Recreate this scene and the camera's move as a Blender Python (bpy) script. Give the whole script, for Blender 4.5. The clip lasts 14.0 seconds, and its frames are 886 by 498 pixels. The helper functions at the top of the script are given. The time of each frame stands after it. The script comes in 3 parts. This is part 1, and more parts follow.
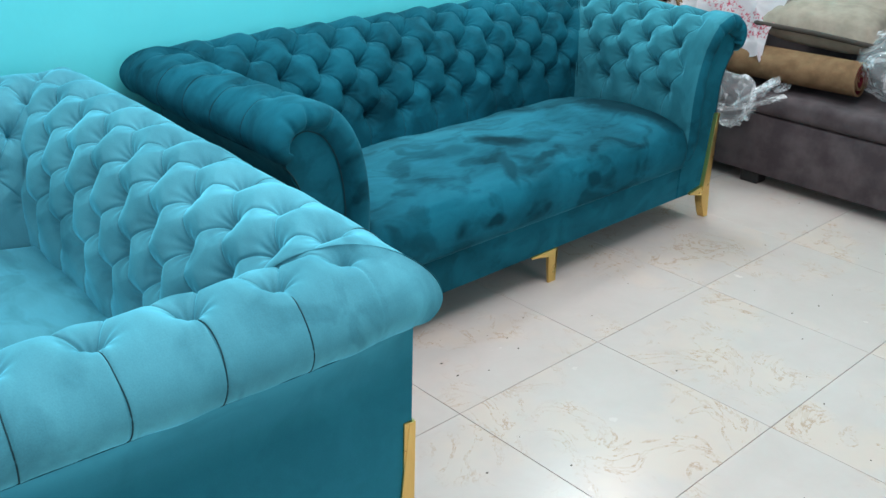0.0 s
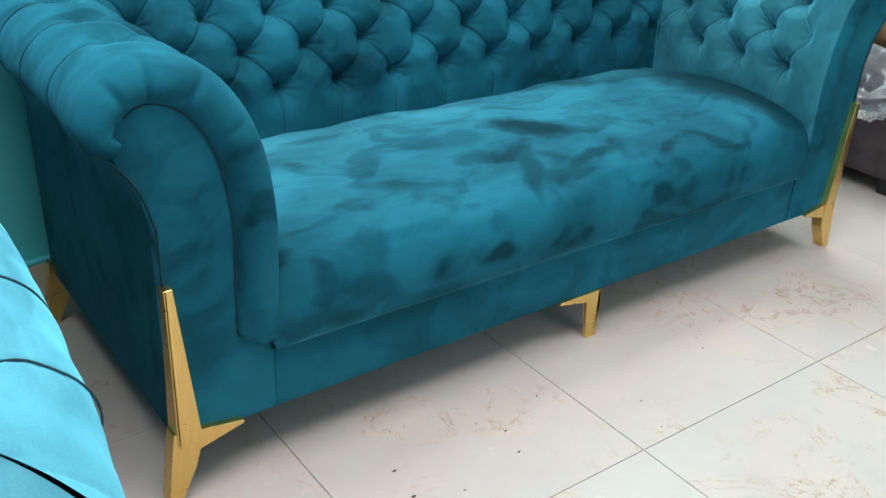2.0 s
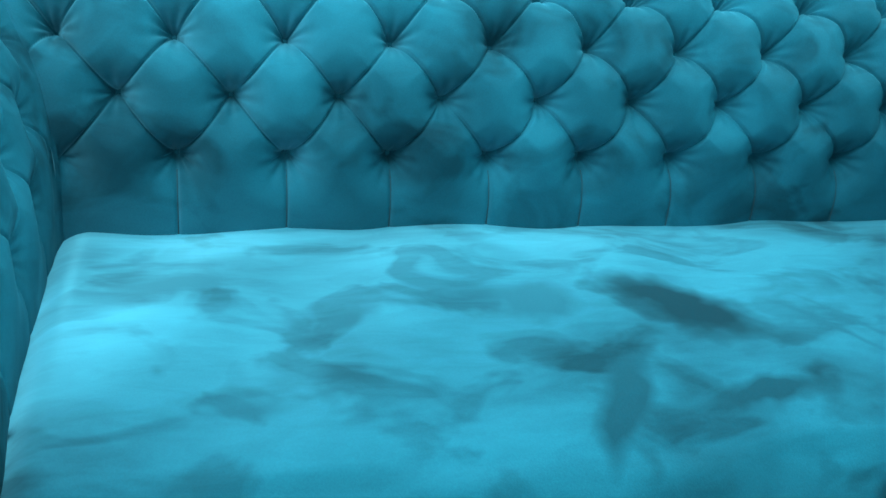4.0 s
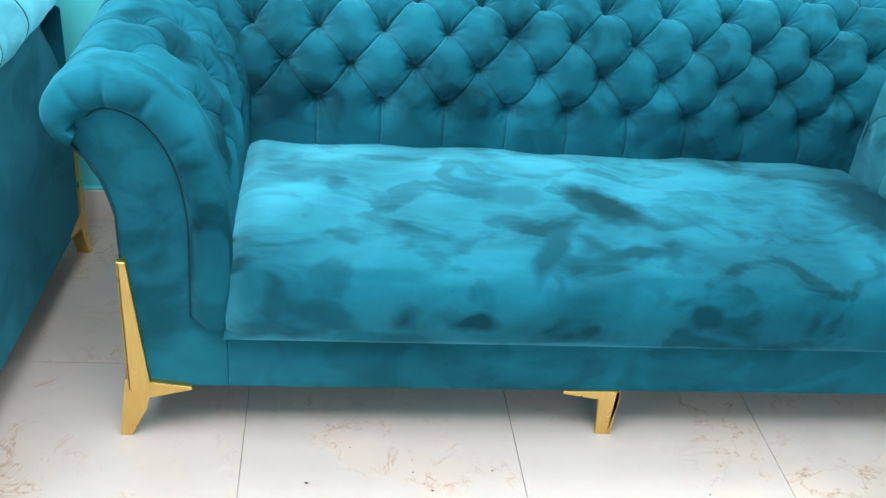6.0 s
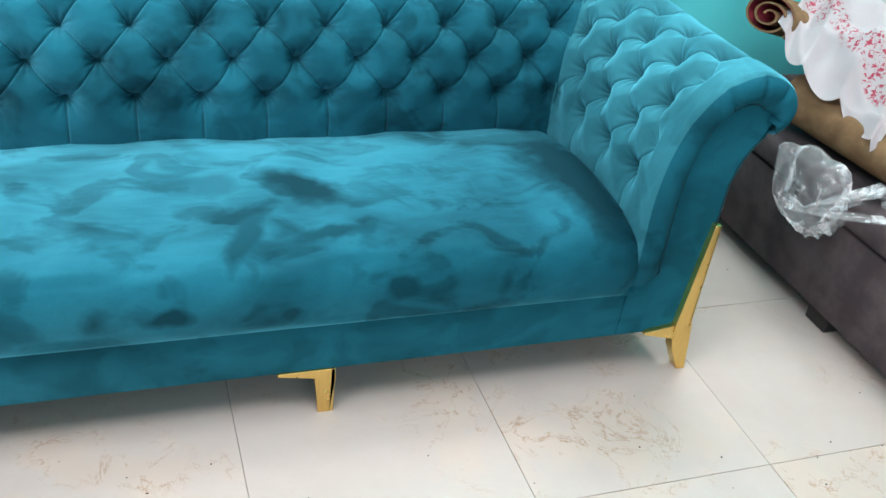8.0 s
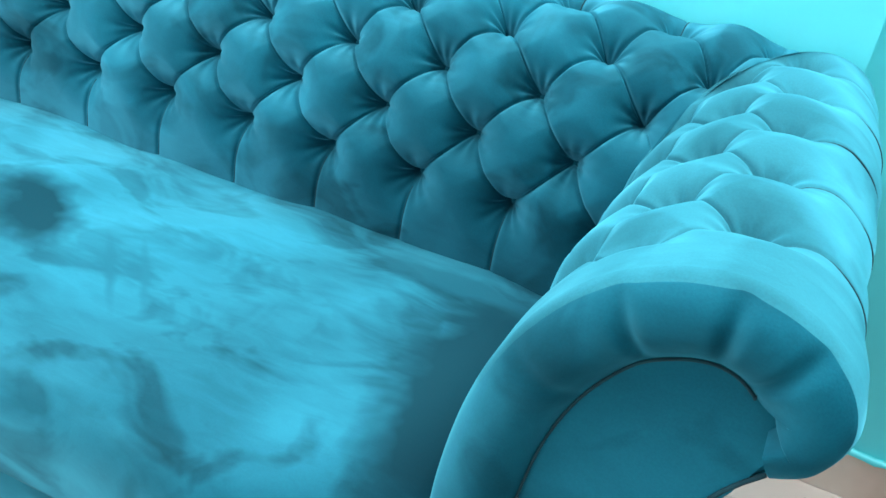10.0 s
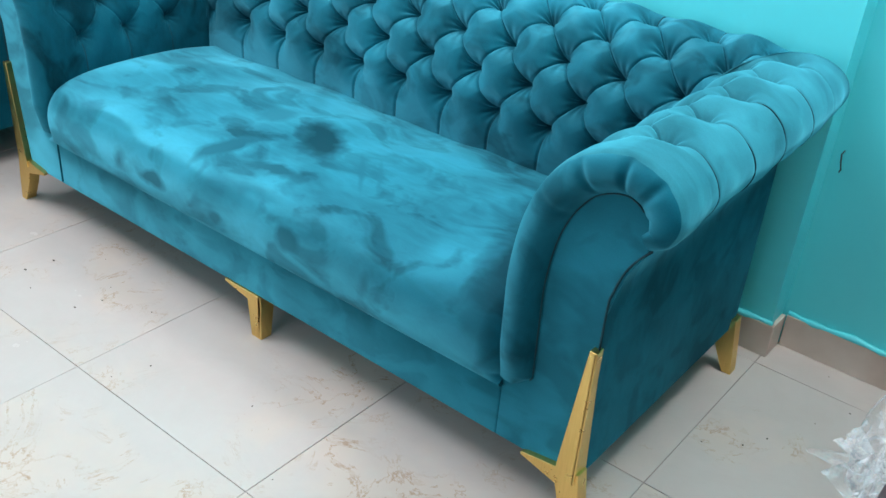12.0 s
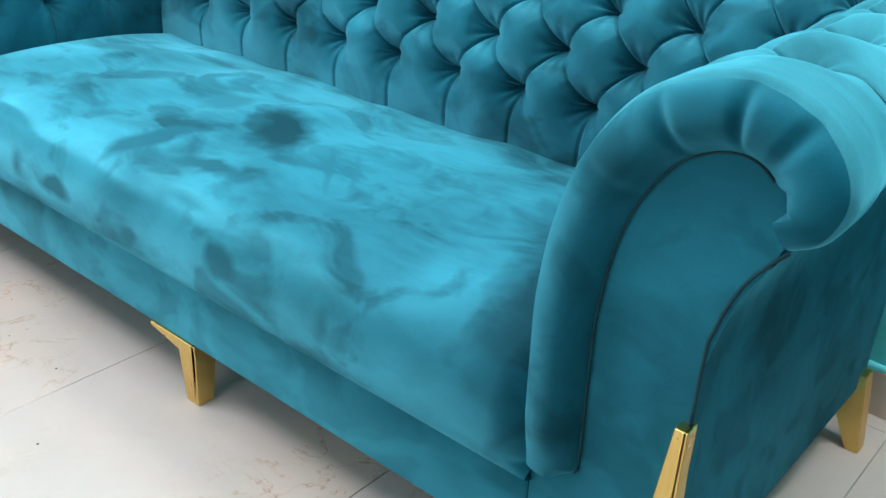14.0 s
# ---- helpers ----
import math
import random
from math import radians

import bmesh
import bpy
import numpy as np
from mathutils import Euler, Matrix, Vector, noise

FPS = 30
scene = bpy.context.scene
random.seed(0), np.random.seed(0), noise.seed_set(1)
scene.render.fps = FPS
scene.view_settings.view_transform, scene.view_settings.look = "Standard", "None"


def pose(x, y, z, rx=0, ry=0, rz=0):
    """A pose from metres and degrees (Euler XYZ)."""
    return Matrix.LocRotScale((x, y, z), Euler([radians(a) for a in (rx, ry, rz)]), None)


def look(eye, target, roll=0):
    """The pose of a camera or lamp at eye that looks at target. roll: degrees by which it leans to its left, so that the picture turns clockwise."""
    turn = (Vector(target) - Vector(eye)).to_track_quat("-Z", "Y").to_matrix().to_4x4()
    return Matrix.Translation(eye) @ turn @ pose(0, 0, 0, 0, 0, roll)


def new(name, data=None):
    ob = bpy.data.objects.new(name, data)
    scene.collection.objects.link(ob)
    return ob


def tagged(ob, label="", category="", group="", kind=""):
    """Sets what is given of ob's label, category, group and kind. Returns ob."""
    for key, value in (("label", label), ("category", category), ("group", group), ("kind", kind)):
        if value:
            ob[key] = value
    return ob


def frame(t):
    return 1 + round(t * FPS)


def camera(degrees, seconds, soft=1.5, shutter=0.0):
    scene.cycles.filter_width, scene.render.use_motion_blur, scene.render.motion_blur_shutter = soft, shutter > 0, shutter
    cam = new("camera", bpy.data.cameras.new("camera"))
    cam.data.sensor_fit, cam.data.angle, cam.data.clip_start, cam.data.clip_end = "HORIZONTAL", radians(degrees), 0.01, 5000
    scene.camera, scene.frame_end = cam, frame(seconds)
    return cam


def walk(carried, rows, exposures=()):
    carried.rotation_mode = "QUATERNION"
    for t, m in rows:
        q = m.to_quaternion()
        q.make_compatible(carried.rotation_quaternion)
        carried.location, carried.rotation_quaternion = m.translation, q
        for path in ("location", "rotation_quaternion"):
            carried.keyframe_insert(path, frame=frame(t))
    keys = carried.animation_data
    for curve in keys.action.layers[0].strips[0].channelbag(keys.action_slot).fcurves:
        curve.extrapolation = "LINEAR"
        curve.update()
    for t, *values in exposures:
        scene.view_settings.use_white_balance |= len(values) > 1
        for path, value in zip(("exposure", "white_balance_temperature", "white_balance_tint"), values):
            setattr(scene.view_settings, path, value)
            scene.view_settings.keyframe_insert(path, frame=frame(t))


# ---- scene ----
cam = camera(50, 14.0)
PATH = [
    (0, (-2.417, -1.989, 1.501), (-1.164, -0.673, 0.664), 1.66),
    (0.5, (-2.583, -2.240, 1.674), (-1.274, -0.951, 0.883), 2.94),
    (1, (-2.460, -2.069, 1.667), (-1.110, -0.821, 0.881), 3.79),
    (1.5, (-1.897, -1.676, 1.491), (-0.614, -0.412, 0.624), 2.85),
    (2, (-1.552, -1.414, 1.234), (-0.470, -0.004, 0.317), 2.98),
    (2.2, (-1.528, -1.426, 1.125), (-0.516, 0.101, 0.322), 1.97),
    (4.3, (-0.496, -0.628, 1.066), (-0.134, 1.091, 0.110), 4.90),
    (4.5, (-0.403, -0.543, 1.075), (-0.114, 1.116, -0.004), 4.57),
    (5, (-0.405, -0.692, 1.099), (-0.124, 0.981, 0.040), 5.31),
    (5.5, (-0.576, -1.270, 1.396), (-0.263, 0.394, 0.332), 6.53),
    (6, (-0.733, -1.637, 1.490), (-0.463, 0.032, 0.422), 6.81),
    (6.5, (-0.833, -1.817, 1.590), (-0.579, -0.182, 0.466), 5.19),
    (7, (-0.862, -1.777, 1.567), (-0.318, -0.202, 0.462), 5.08),
    (7.5, (-0.739, -1.741, 1.563), (0.015, -0.241, 0.476), 6.45),
    (8, (-0.484, -1.692, 1.540), (0.157, -0.129, 0.469), 7.91),
    (8.5, (-0.080, -1.285, 1.374), (0.405, 0.343, 0.317), 7.31),
    (9, (0.328, -0.766, 1.193), (0.526, 0.939, 0.166), 4.95),
    (9.2, (0.444, -0.602, 1.090), (0.462, 1.147, 0.120), 6.73),
    (11.3, (1.402, -1.170, 1.369), (0.398, 0.249, 0.381), 4.28),
    (11.5, (1.446, -1.228, 1.395), (0.438, 0.180, 0.394), 3.99),
    (12, (1.471, -1.372, 1.443), (0.439, 0.013, 0.436), 4.70),
    (12.5, (1.486, -1.456, 1.480), (0.366, -0.135, 0.480), 4.87),
    (13, (1.598, -1.554, 1.598), (0.405, -0.288, 0.611), 3.30),
    (13.5, (1.574, -1.488, 1.546), (0.441, -0.159, 0.569), 2.47),
    (14, (1.189, -0.891, 1.066), (0.055, 0.485, 0.160), 2.85),
]
walk(cam, [(t, look(e, g, r)) for t, e, g, r in PATH],
     [(0, -0.48, 6450, 19), (1.5, -0.45, 6600, 20), (2, -0.25, 6600, 20), (4.5, 0.36, 6300, 16), (5, 0.4, 6300, 16), (5.5, 0.40, 6400, 16), (6.5, 0.03, 6350, 18),
      (7.5, -0.15, 6600, 20), (8.5, 0.08, 6650, 19), (9, 0.27, 6550, 18), (11.5, -0.08, 6150, 17), (12.5, -0.30, 6450, 19), (13.5, -0.30, 6600, 20), (14, -0.05, 6450, 18)])

# ---- world and lights ----
world = bpy.data.worlds.new("sky")
scene.world = world
world.use_nodes = True
wn = world.node_tree
bgn = wn.nodes["Background"]
sky = wn.nodes.new("ShaderNodeTexSky")
sky.sky_type = "NISHITA"
sky.sun_disc = False
sky.sun_elevation = radians(40)
sky.sun_rotation = radians(215)
wn.links.new(sky.outputs[0], bgn.inputs[0])
bgn.inputs[1].default_value = 0.1


def area(name, m, sx, sy, power, color):
    d = bpy.data.lights.new(name, "AREA")
    d.shape, d.size, d.size_y, d.energy, d.color = "RECTANGLE", sx, sy, power, color
    ob = new(name, d)
    ob.matrix_world = m
    return ob


# overhead and wall lamps assumed out of view, added front fill, daylight from the west
area("overhead_light", look((-0.9, -0.8, 2.885), (-0.9, -0.8, 0.0)), 2.2, 1.5, 100, (0.97, 0.99, 1.0))
area("daylight", look((-4.1, -1.9, 1.7), (0.6, -1.2, 0.7)), 2.6, 2.1, 60, (0.96, 0.98, 1.0))
area("front_fill", look((0.2, -4.3, 1.9), (0.0, 0.0, 0.2)), 2.6, 1.6, 46, (0.96, 0.98, 1.0))
bulb_fill = bpy.data.lights.new("bulb_fill", "POINT")
bulb_fill.energy, bulb_fill.shadow_soft_size, bulb_fill.color = 120, 0.28, (1.0, 0.97, 0.93)
new("bulb_fill", bulb_fill).location = (1.40, 0.60, 2.55)


# ---- materials ----
def mat(name, rough=0.6, metal=0.0):
    m = bpy.data.materials.new(name)
    m.use_nodes = True
    n = m.node_tree
    b = n.nodes["Principled BSDF"]
    b.inputs["Roughness"].default_value = rough
    b.inputs["Metallic"].default_value = metal
    return m, n, b


def node(n, kind, **inputs):
    k = n.nodes.new(kind)
    for key, value in inputs.items():
        k.inputs[key.replace("_", " ")].default_value = value
    return k


def coords(n, scale=(1, 1, 1), rot=(0, 0, 0)):
    tc = n.nodes.new("ShaderNodeTexCoord")
    mp = n.nodes.new("ShaderNodeMapping")
    mp.inputs["Scale"].default_value = scale
    mp.inputs["Rotation"].default_value = rot
    n.links.new(tc.outputs["Object"], mp.inputs["Vector"])
    return mp.outputs[0]


def ramp(n, fac, stops):
    r = n.nodes.new("ShaderNodeValToRGB")
    e = r.color_ramp.elements
    while len(e) < len(stops):
        e.new(0.5)
    for el, (p, c) in zip(e, stops):
        el.position, el.color = p, (*c, 1) if len(c) == 3 else c
    n.links.new(fac, r.inputs[0])
    return r.outputs[0]


def noise_tex(n, vec, scale, detail=4.0, rough=0.55, distort=0.0):
    t = n.nodes.new("ShaderNodeTexNoise")
    t.inputs["Scale"].default_value = scale
    t.inputs["Detail"].default_value = detail
    t.inputs["Roughness"].default_value = rough
    t.inputs["Distortion"].default_value = distort
    n.links.new(vec, t.inputs["Vector"])
    return t.outputs[0]


def mixc(n, fac, a, b, blend="MIX"):
    k = n.nodes.new("ShaderNodeMix")
    k.data_type, k.blend_type = "RGBA", blend
    for sock, v in ((k.inputs[0], fac), (k.inputs[6], a), (k.inputs[7], b)):
        if isinstance(v, (int, float)):
            sock.default_value = v
        elif isinstance(v, tuple):
            sock.default_value = (*v, 1)
        else:
            n.links.new(v, sock)
    return k.outputs[2]


def bump(n, b, height, strength=0.2, dist=0.01):
    k = n.nodes.new("ShaderNodeBump")
    k.inputs["Strength"].default_value = strength
    k.inputs["Distance"].default_value = dist
    n.links.new(height, k.inputs["Height"])
    n.links.new(k.outputs[0], b.inputs["Normal"])


def velvet(name, light, dark, marks, sheen, tint, lean_to, spots=(), calm=0.0):
    """Pile fabric: brushed patches of lighter and darker nap, a soft sheen at grazing angles."""
    m, n, b = mat(name, 0.75)
    v = coords(n)
    big = noise_tex(n, v, 3.2, 2.0, 0.45, 0.5)
    hand = noise_tex(n, coords(n, (1.0, 1.5, 1.3), (0, 0, 0.6)), 6.5, 3.0, 0.5, 0.7)
    patch = ramp(n, big, [(0.37, (0, 0, 0)), (0.60, (1, 1, 1))])
    stroke = ramp(n, hand, [(0.40, (0, 0, 0)), (0.51, (1, 1, 1))])
    drag = ramp(n, noise_tex(n, coords(n, (1.0, 3.2, 1.6), (0, 0, -0.5)), 11.0, 4.0, 0.6, 0.5), [(0.36, (0, 0, 0)), (0.62, (1, 1, 1))])
    stroke = mixc(n, 0.3, stroke, drag)
    nap = mixc(n, calm, mixc(n, 0.5, patch, stroke), (1.0, 1.0, 1.0))
    for cx, cy, cz, rx, ry, rz, turn, keep in spots:
        mp = n.nodes.new("ShaderNodeMapping")
        mp.vector_type = "TEXTURE"
        mp.inputs["Location"].default_value = (cx, cy, cz)
        mp.inputs["Rotation"].default_value = (0, 0, radians(turn))
        mp.inputs["Scale"].default_value = (rx, ry, rz)
        wn2 = n.nodes.new("ShaderNodeTexNoise")
        wn2.inputs["Scale"].default_value = 16.0
        n.links.new(v, wn2.inputs["Vector"])
        wob = n.nodes.new("ShaderNodeVectorMath")
        wob.operation = "MULTIPLY_ADD"
        stray = min(0.08, 1.6 * min(rx, ry, rz))
        wob.inputs[1].default_value = (stray,) * 3
        n.links.new(wn2.outputs[1], wob.inputs[0])
        sh = n.nodes.new("ShaderNodeVectorMath")
        sh.operation = "SUBTRACT"
        sh.inputs[1].default_value = (stray / 2,) * 3
        n.links.new(v, sh.inputs[0])
        n.links.new(sh.outputs[0], wob.inputs[2])
        n.links.new(wob.outputs[0], mp.inputs["Vector"])
        ln = n.nodes.new("ShaderNodeVectorMath")
        ln.operation = "LENGTH"
        n.links.new(mp.outputs[0], ln.inputs[0])
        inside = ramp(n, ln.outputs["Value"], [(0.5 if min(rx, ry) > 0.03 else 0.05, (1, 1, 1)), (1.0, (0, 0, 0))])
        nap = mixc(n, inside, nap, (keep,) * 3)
    fine = noise_tex(n, v, 420.0, 2.0)
    lo = tuple(d + (l - d) * (0.5 - marks / 2) for l, d in zip(light, dark))
    hi = tuple(d + (l - d) * (0.5 + marks / 2) for l, d in zip(light, dark))
    col = mixc(n, nap, lo, hi)
    col = mixc(n, 0.25, col, ramp(n, fine, [(0.3, (0.5, 0.5, 0.5)), (0.7, (1, 1, 1))]), "MULTIPLY")
    n.links.new(col, b.inputs["Base Color"])
    b.inputs["Specular IOR Level"].default_value = 0.05
    # pile lean, set by the wanted brightness: sheen shows most from the other side
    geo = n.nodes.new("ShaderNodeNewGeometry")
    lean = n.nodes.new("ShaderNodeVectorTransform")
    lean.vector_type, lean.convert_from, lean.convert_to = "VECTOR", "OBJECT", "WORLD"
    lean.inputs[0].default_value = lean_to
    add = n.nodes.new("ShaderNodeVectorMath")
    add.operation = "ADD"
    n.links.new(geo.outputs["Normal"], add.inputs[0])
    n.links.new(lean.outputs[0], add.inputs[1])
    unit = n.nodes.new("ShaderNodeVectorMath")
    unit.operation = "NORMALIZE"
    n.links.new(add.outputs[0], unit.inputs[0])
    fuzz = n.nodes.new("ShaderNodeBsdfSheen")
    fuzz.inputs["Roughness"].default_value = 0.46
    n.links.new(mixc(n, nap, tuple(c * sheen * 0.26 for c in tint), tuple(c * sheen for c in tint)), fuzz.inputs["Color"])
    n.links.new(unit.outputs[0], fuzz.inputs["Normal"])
    both = n.nodes.new("ShaderNodeAddShader")
    n.links.new(b.outputs[0], both.inputs[0])
    n.links.new(fuzz.outputs[0], both.inputs[1])
    n.links.new(both.outputs[0], n.nodes["Material Output"].inputs["Surface"])
    bump(n, b, fine, 0.12, 0.002)
    return m


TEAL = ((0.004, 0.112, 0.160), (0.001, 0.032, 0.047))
# brushed marks on the long seat: place, radii, turn, and how light the nap lies
SPOTS = [(0.025, 0.265, 0.455, 0.135, 0.075, 0.2, -36, 0.0), (0.06, 0.075, 0.455, 0.10, 0.032, 0.2, 4, 0.2), (-0.13, 0.08, 0.455, 0.032, 0.10, 0.2, -30, 0.25),
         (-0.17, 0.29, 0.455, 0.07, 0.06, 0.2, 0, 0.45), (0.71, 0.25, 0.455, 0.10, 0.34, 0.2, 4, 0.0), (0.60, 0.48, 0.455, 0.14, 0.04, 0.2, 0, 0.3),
         (0.22, 0.20, 0.455, 0.11, 0.009, 0.2, -48, 0.45), (0.26, 0.22, 0.455, 0.10, 0.008, 0.2, -50, 0.5), (-0.42, 0.27, 0.455, 0.05, 0.03, 0.2, 30, 0.3),
         (-0.62, 0.36, 0.455, 0.09, 0.035, 0.2, 12, 0.35), (-0.55, 0.10, 0.455, 0.06, 0.022, 0.2, 0, 0.35),
         (-0.434, -0.01, 0.336, 0.022, 0.1, 0.03, 0, 0.15), (-0.296, -0.01, 0.336, 0.065, 0.1, 0.030, 0, 0.15), (-0.108, -0.01, 0.338, 0.022, 0.1, 0.035, 0, 0.3),
         (-0.045, -0.01, 0.322, 0.032, 0.1, 0.022, 0, 0.2), (0.20, -0.01, 0.36, 0.05, 0.1, 0.03, 0, 0.2), (0.44, -0.01, 0.35, 0.02, 0.1, 0.045, 0, 0.2)]
# lighter copy of the teal: stronger light on the short sofa put into colour
TEAL_LIT = ((0.085, 0.34, 0.415), (0.032, 0.155, 0.200))
SHEEN = (0.16, 0.75, 0.95)
# pile leans set by each panel's brightness in view; long back and seat lean left
NAP_LONG = {
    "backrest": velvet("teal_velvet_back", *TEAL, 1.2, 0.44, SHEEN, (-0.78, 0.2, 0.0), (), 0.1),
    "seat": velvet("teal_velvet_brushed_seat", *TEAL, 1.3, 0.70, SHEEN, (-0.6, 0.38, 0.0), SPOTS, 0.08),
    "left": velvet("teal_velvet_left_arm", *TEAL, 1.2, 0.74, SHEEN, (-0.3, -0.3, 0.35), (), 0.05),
    "right": velvet("teal_velvet_right_arm_lit", (0.032, 0.215, 0.270), (0.008, 0.075, 0.098), 0.7, 0.50, SHEEN, (0.15, 0.1, -0.15), (), 0.15),
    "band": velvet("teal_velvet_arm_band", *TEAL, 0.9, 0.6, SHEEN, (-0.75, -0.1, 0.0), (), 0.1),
    "rear": velvet("teal_velvet_shaded_side", (0.003, 0.080, 0.105), (0.001, 0.026, 0.036), 0.7, 0.18, SHEEN, (0.0, 0.0, -0.3), (), 0.3),
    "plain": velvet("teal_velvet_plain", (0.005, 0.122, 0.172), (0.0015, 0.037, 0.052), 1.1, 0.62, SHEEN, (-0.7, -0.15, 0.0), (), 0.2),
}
down = velvet("teal_velvet_short_lit", *TEAL_LIT, 0.7, 0.8, SHEEN, (0.0, 0.15, -0.1))
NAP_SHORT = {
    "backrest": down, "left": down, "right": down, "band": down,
    "seat": velvet("teal_velvet_short_seat", *TEAL_LIT, 0.9, 0.8, SHEEN, (0.0, 0.5, 0.0), (), 0.2),
    "rear": velvet("teal_velvet_shaded_rear", *TEAL, 0.8, 0.25, SHEEN, (0.0, 0.0, -0.3), (), 0.3),
    "plain": velvet("teal_velvet_shaded_outer", (0.005, 0.145, 0.195), (0.002, 0.055, 0.078), 0.5, 0.4, SHEEN, (0.0, 0.0, -0.4), (), 0.6),
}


def brass():
    m, n, b = mat("brushed_brass", 0.32, 1.0)
    v = coords(n, (60, 60, 3))
    f = noise_tex(n, v, 6.0, 3.0)
    n.links.new(mixc(n, f, (0.70, 0.45, 0.13), (0.86, 0.60, 0.22)), b.inputs["Base Color"])
    n.links.new(ramp(n, noise_tex(n, coords(n), 25.0), [(0.3, (0.25,) * 3), (0.7, (0.42,) * 3)]), b.inputs["Roughness"])
    return m


BRASS = brass()


def paint(name, a, c):
    m, n, b = mat(name, 0.42)
    v = coords(n)
    n.links.new(mixc(n, ramp(n, noise_tex(n, v, 1.3, 5.0), [(0.35, (0, 0, 0)), (0.7, (1, 1, 1))]), a, c), b.inputs["Base Color"])
    n.links.new(ramp(n, noise_tex(n, v, 7.0), [(0.3, (0.36,) * 3), (0.7, (0.5,) * 3)]), b.inputs["Roughness"])
    bump(n, b, noise_tex(n, v, 28.0, 6.0, 0.65), 0.14, 0.006)
    return m


PAINT = paint("turquoise_wall_paint", (0.075, 0.61, 0.66), (0.095, 0.67, 0.72))
WHITE = paint("white_paint", (0.78, 0.78, 0.76), (0.82, 0.82, 0.8))


def marble():
    """Cream glazed tile with fine tan veins; each tile a little different."""
    m, n, b = mat("cream_marble_tile", 0.12)
    info = n.nodes.new("ShaderNodeObjectInfo")
    tc = n.nodes.new("ShaderNodeTexCoord")
    add = n.nodes.new("ShaderNodeVectorMath")
    add.operation = "MULTIPLY_ADD"
    comb = n.nodes.new("ShaderNodeCombineXYZ")
    n.links.new(info.outputs["Random"], comb.inputs[0])
    n.links.new(info.outputs["Random"], comb.inputs[2])
    n.links.new(comb.outputs[0], add.inputs[0])
    add.inputs[1].default_value = (37, 0, 91)
    n.links.new(tc.outputs["Object"], add.inputs[2])
    v = add.outputs[0]
    warp = noise_tex(n, v, 5.0, 6.0, 0.65, 0.4)
    cl = ramp(n, noise_tex(n, v, 2.7, 4.0, 0.6), [(0.49, (0, 0, 0)), (0.62, (1, 1, 1))])
    vein = ramp(n, noise_tex(n, v, 5.5, 8.0, 0.66, 1.0), [(0.470, (0, 0, 0)), (0.497, (1, 1, 1)), (0.517, (0, 0, 0))])
    web = ramp(n, noise_tex(n, v, 19.0, 6.0, 0.6, 0.4), [(0.44, (0.25,) * 3), (0.5, (1, 1, 1)), (0.56, (0.25,) * 3)])
    vein = mixc(n, 1.0, vein, web, "MULTIPLY")
    base = mixc(n, warp, (0.450, 0.390, 0.348), (0.535, 0.484, 0.447))
    halo = n.nodes.new("ShaderNodeMath")
    halo.operation = "MULTIPLY"
    halo.inputs[1].default_value = 0.35
    n.links.new(cl, halo.inputs[0])
    base = mixc(n, halo.outputs[0], base, (0.60, 0.475, 0.37))
    k = n.nodes.new("ShaderNodeMath")
    k.operation = "MULTIPLY"
    n.links.new(cl, k.inputs[0])
    n.links.new(vein, k.inputs[1])
    k2 = n.nodes.new("ShaderNodeMath")
    k2.operation = "MULTIPLY"
    n.links.new(k.outputs[0], k2.inputs[0])
    k2.inputs[1].default_value = 1.0
    col = mixc(n, k2.outputs[0], base, (0.36, 0.23, 0.14))
    n.links.new(col, b.inputs["Base Color"])
    n.links.new(ramp(n, noise_tex(n, v, 9.0, 4.0), [(0.3, (0.15,) * 3), (0.75, (0.28,) * 3)]), b.inputs["Roughness"])
    b.inputs["Specular IOR Level"].default_value = 0.22
    return m


MARBLE = marble()


def plain(name, a, c, rough, scale=30.0, strength=0.15, spec=0.4):
    m, n, b = mat(name, rough)
    v = coords(n)
    n.links.new(mixc(n, ramp(n, noise_tex(n, v, scale * 0.15, 4.0), [(0.35, (0, 0, 0)), (0.65, (1, 1, 1))]), a, c), b.inputs["Base Color"])
    b.inputs["Specular IOR Level"].default_value = spec
    bump(n, b, noise_tex(n, v, scale, 5.0, 0.6), strength, 0.004)
    return m


GROUT = plain("grey_grout", (0.27, 0.245, 0.22), (0.40, 0.365, 0.33), 0.9)
SKIRT = plain("beige_stone_skirting", (0.50, 0.39, 0.32), (0.70, 0.60, 0.52), 0.3, 20.0, 0.05)
SUEDE = plain("charcoal_suede", (0.050, 0.040, 0.043), (0.090, 0.073, 0.076), 0.9, 60.0, 0.2, 0.15)
BLACK = plain("black_plastic", (0.012, 0.012, 0.012), (0.02, 0.02, 0.02), 0.5)
LINING = plain("dark_lining_cloth", (0.02, 0.03, 0.035), (0.03, 0.04, 0.045), 0.9, 200.0)


CREASE_SHADE = plain("dark_teal_crease_shade", (0.002, 0.030, 0.040), (0.003, 0.045, 0.058), 0.9, 200.0)


# ---- mesh helpers ----
def part(name, bm, material, parent, label=""):
    """Links a bmesh (or vertices, faces) as one mesh object under a thing or a part."""
    me = bpy.data.meshes.new(name)
    if isinstance(bm, bmesh.types.BMesh):
        bmesh.ops.recalc_face_normals(bm, faces=bm.faces)
        bm.to_mesh(me)
        bm.free()
    else:
        me.from_pydata(bm[0], [], bm[1])
        me.update()
    me.materials.append(material)
    ob = new(name, me)
    ob.parent = parent
    if label:
        ob["label"] = label
    return ob


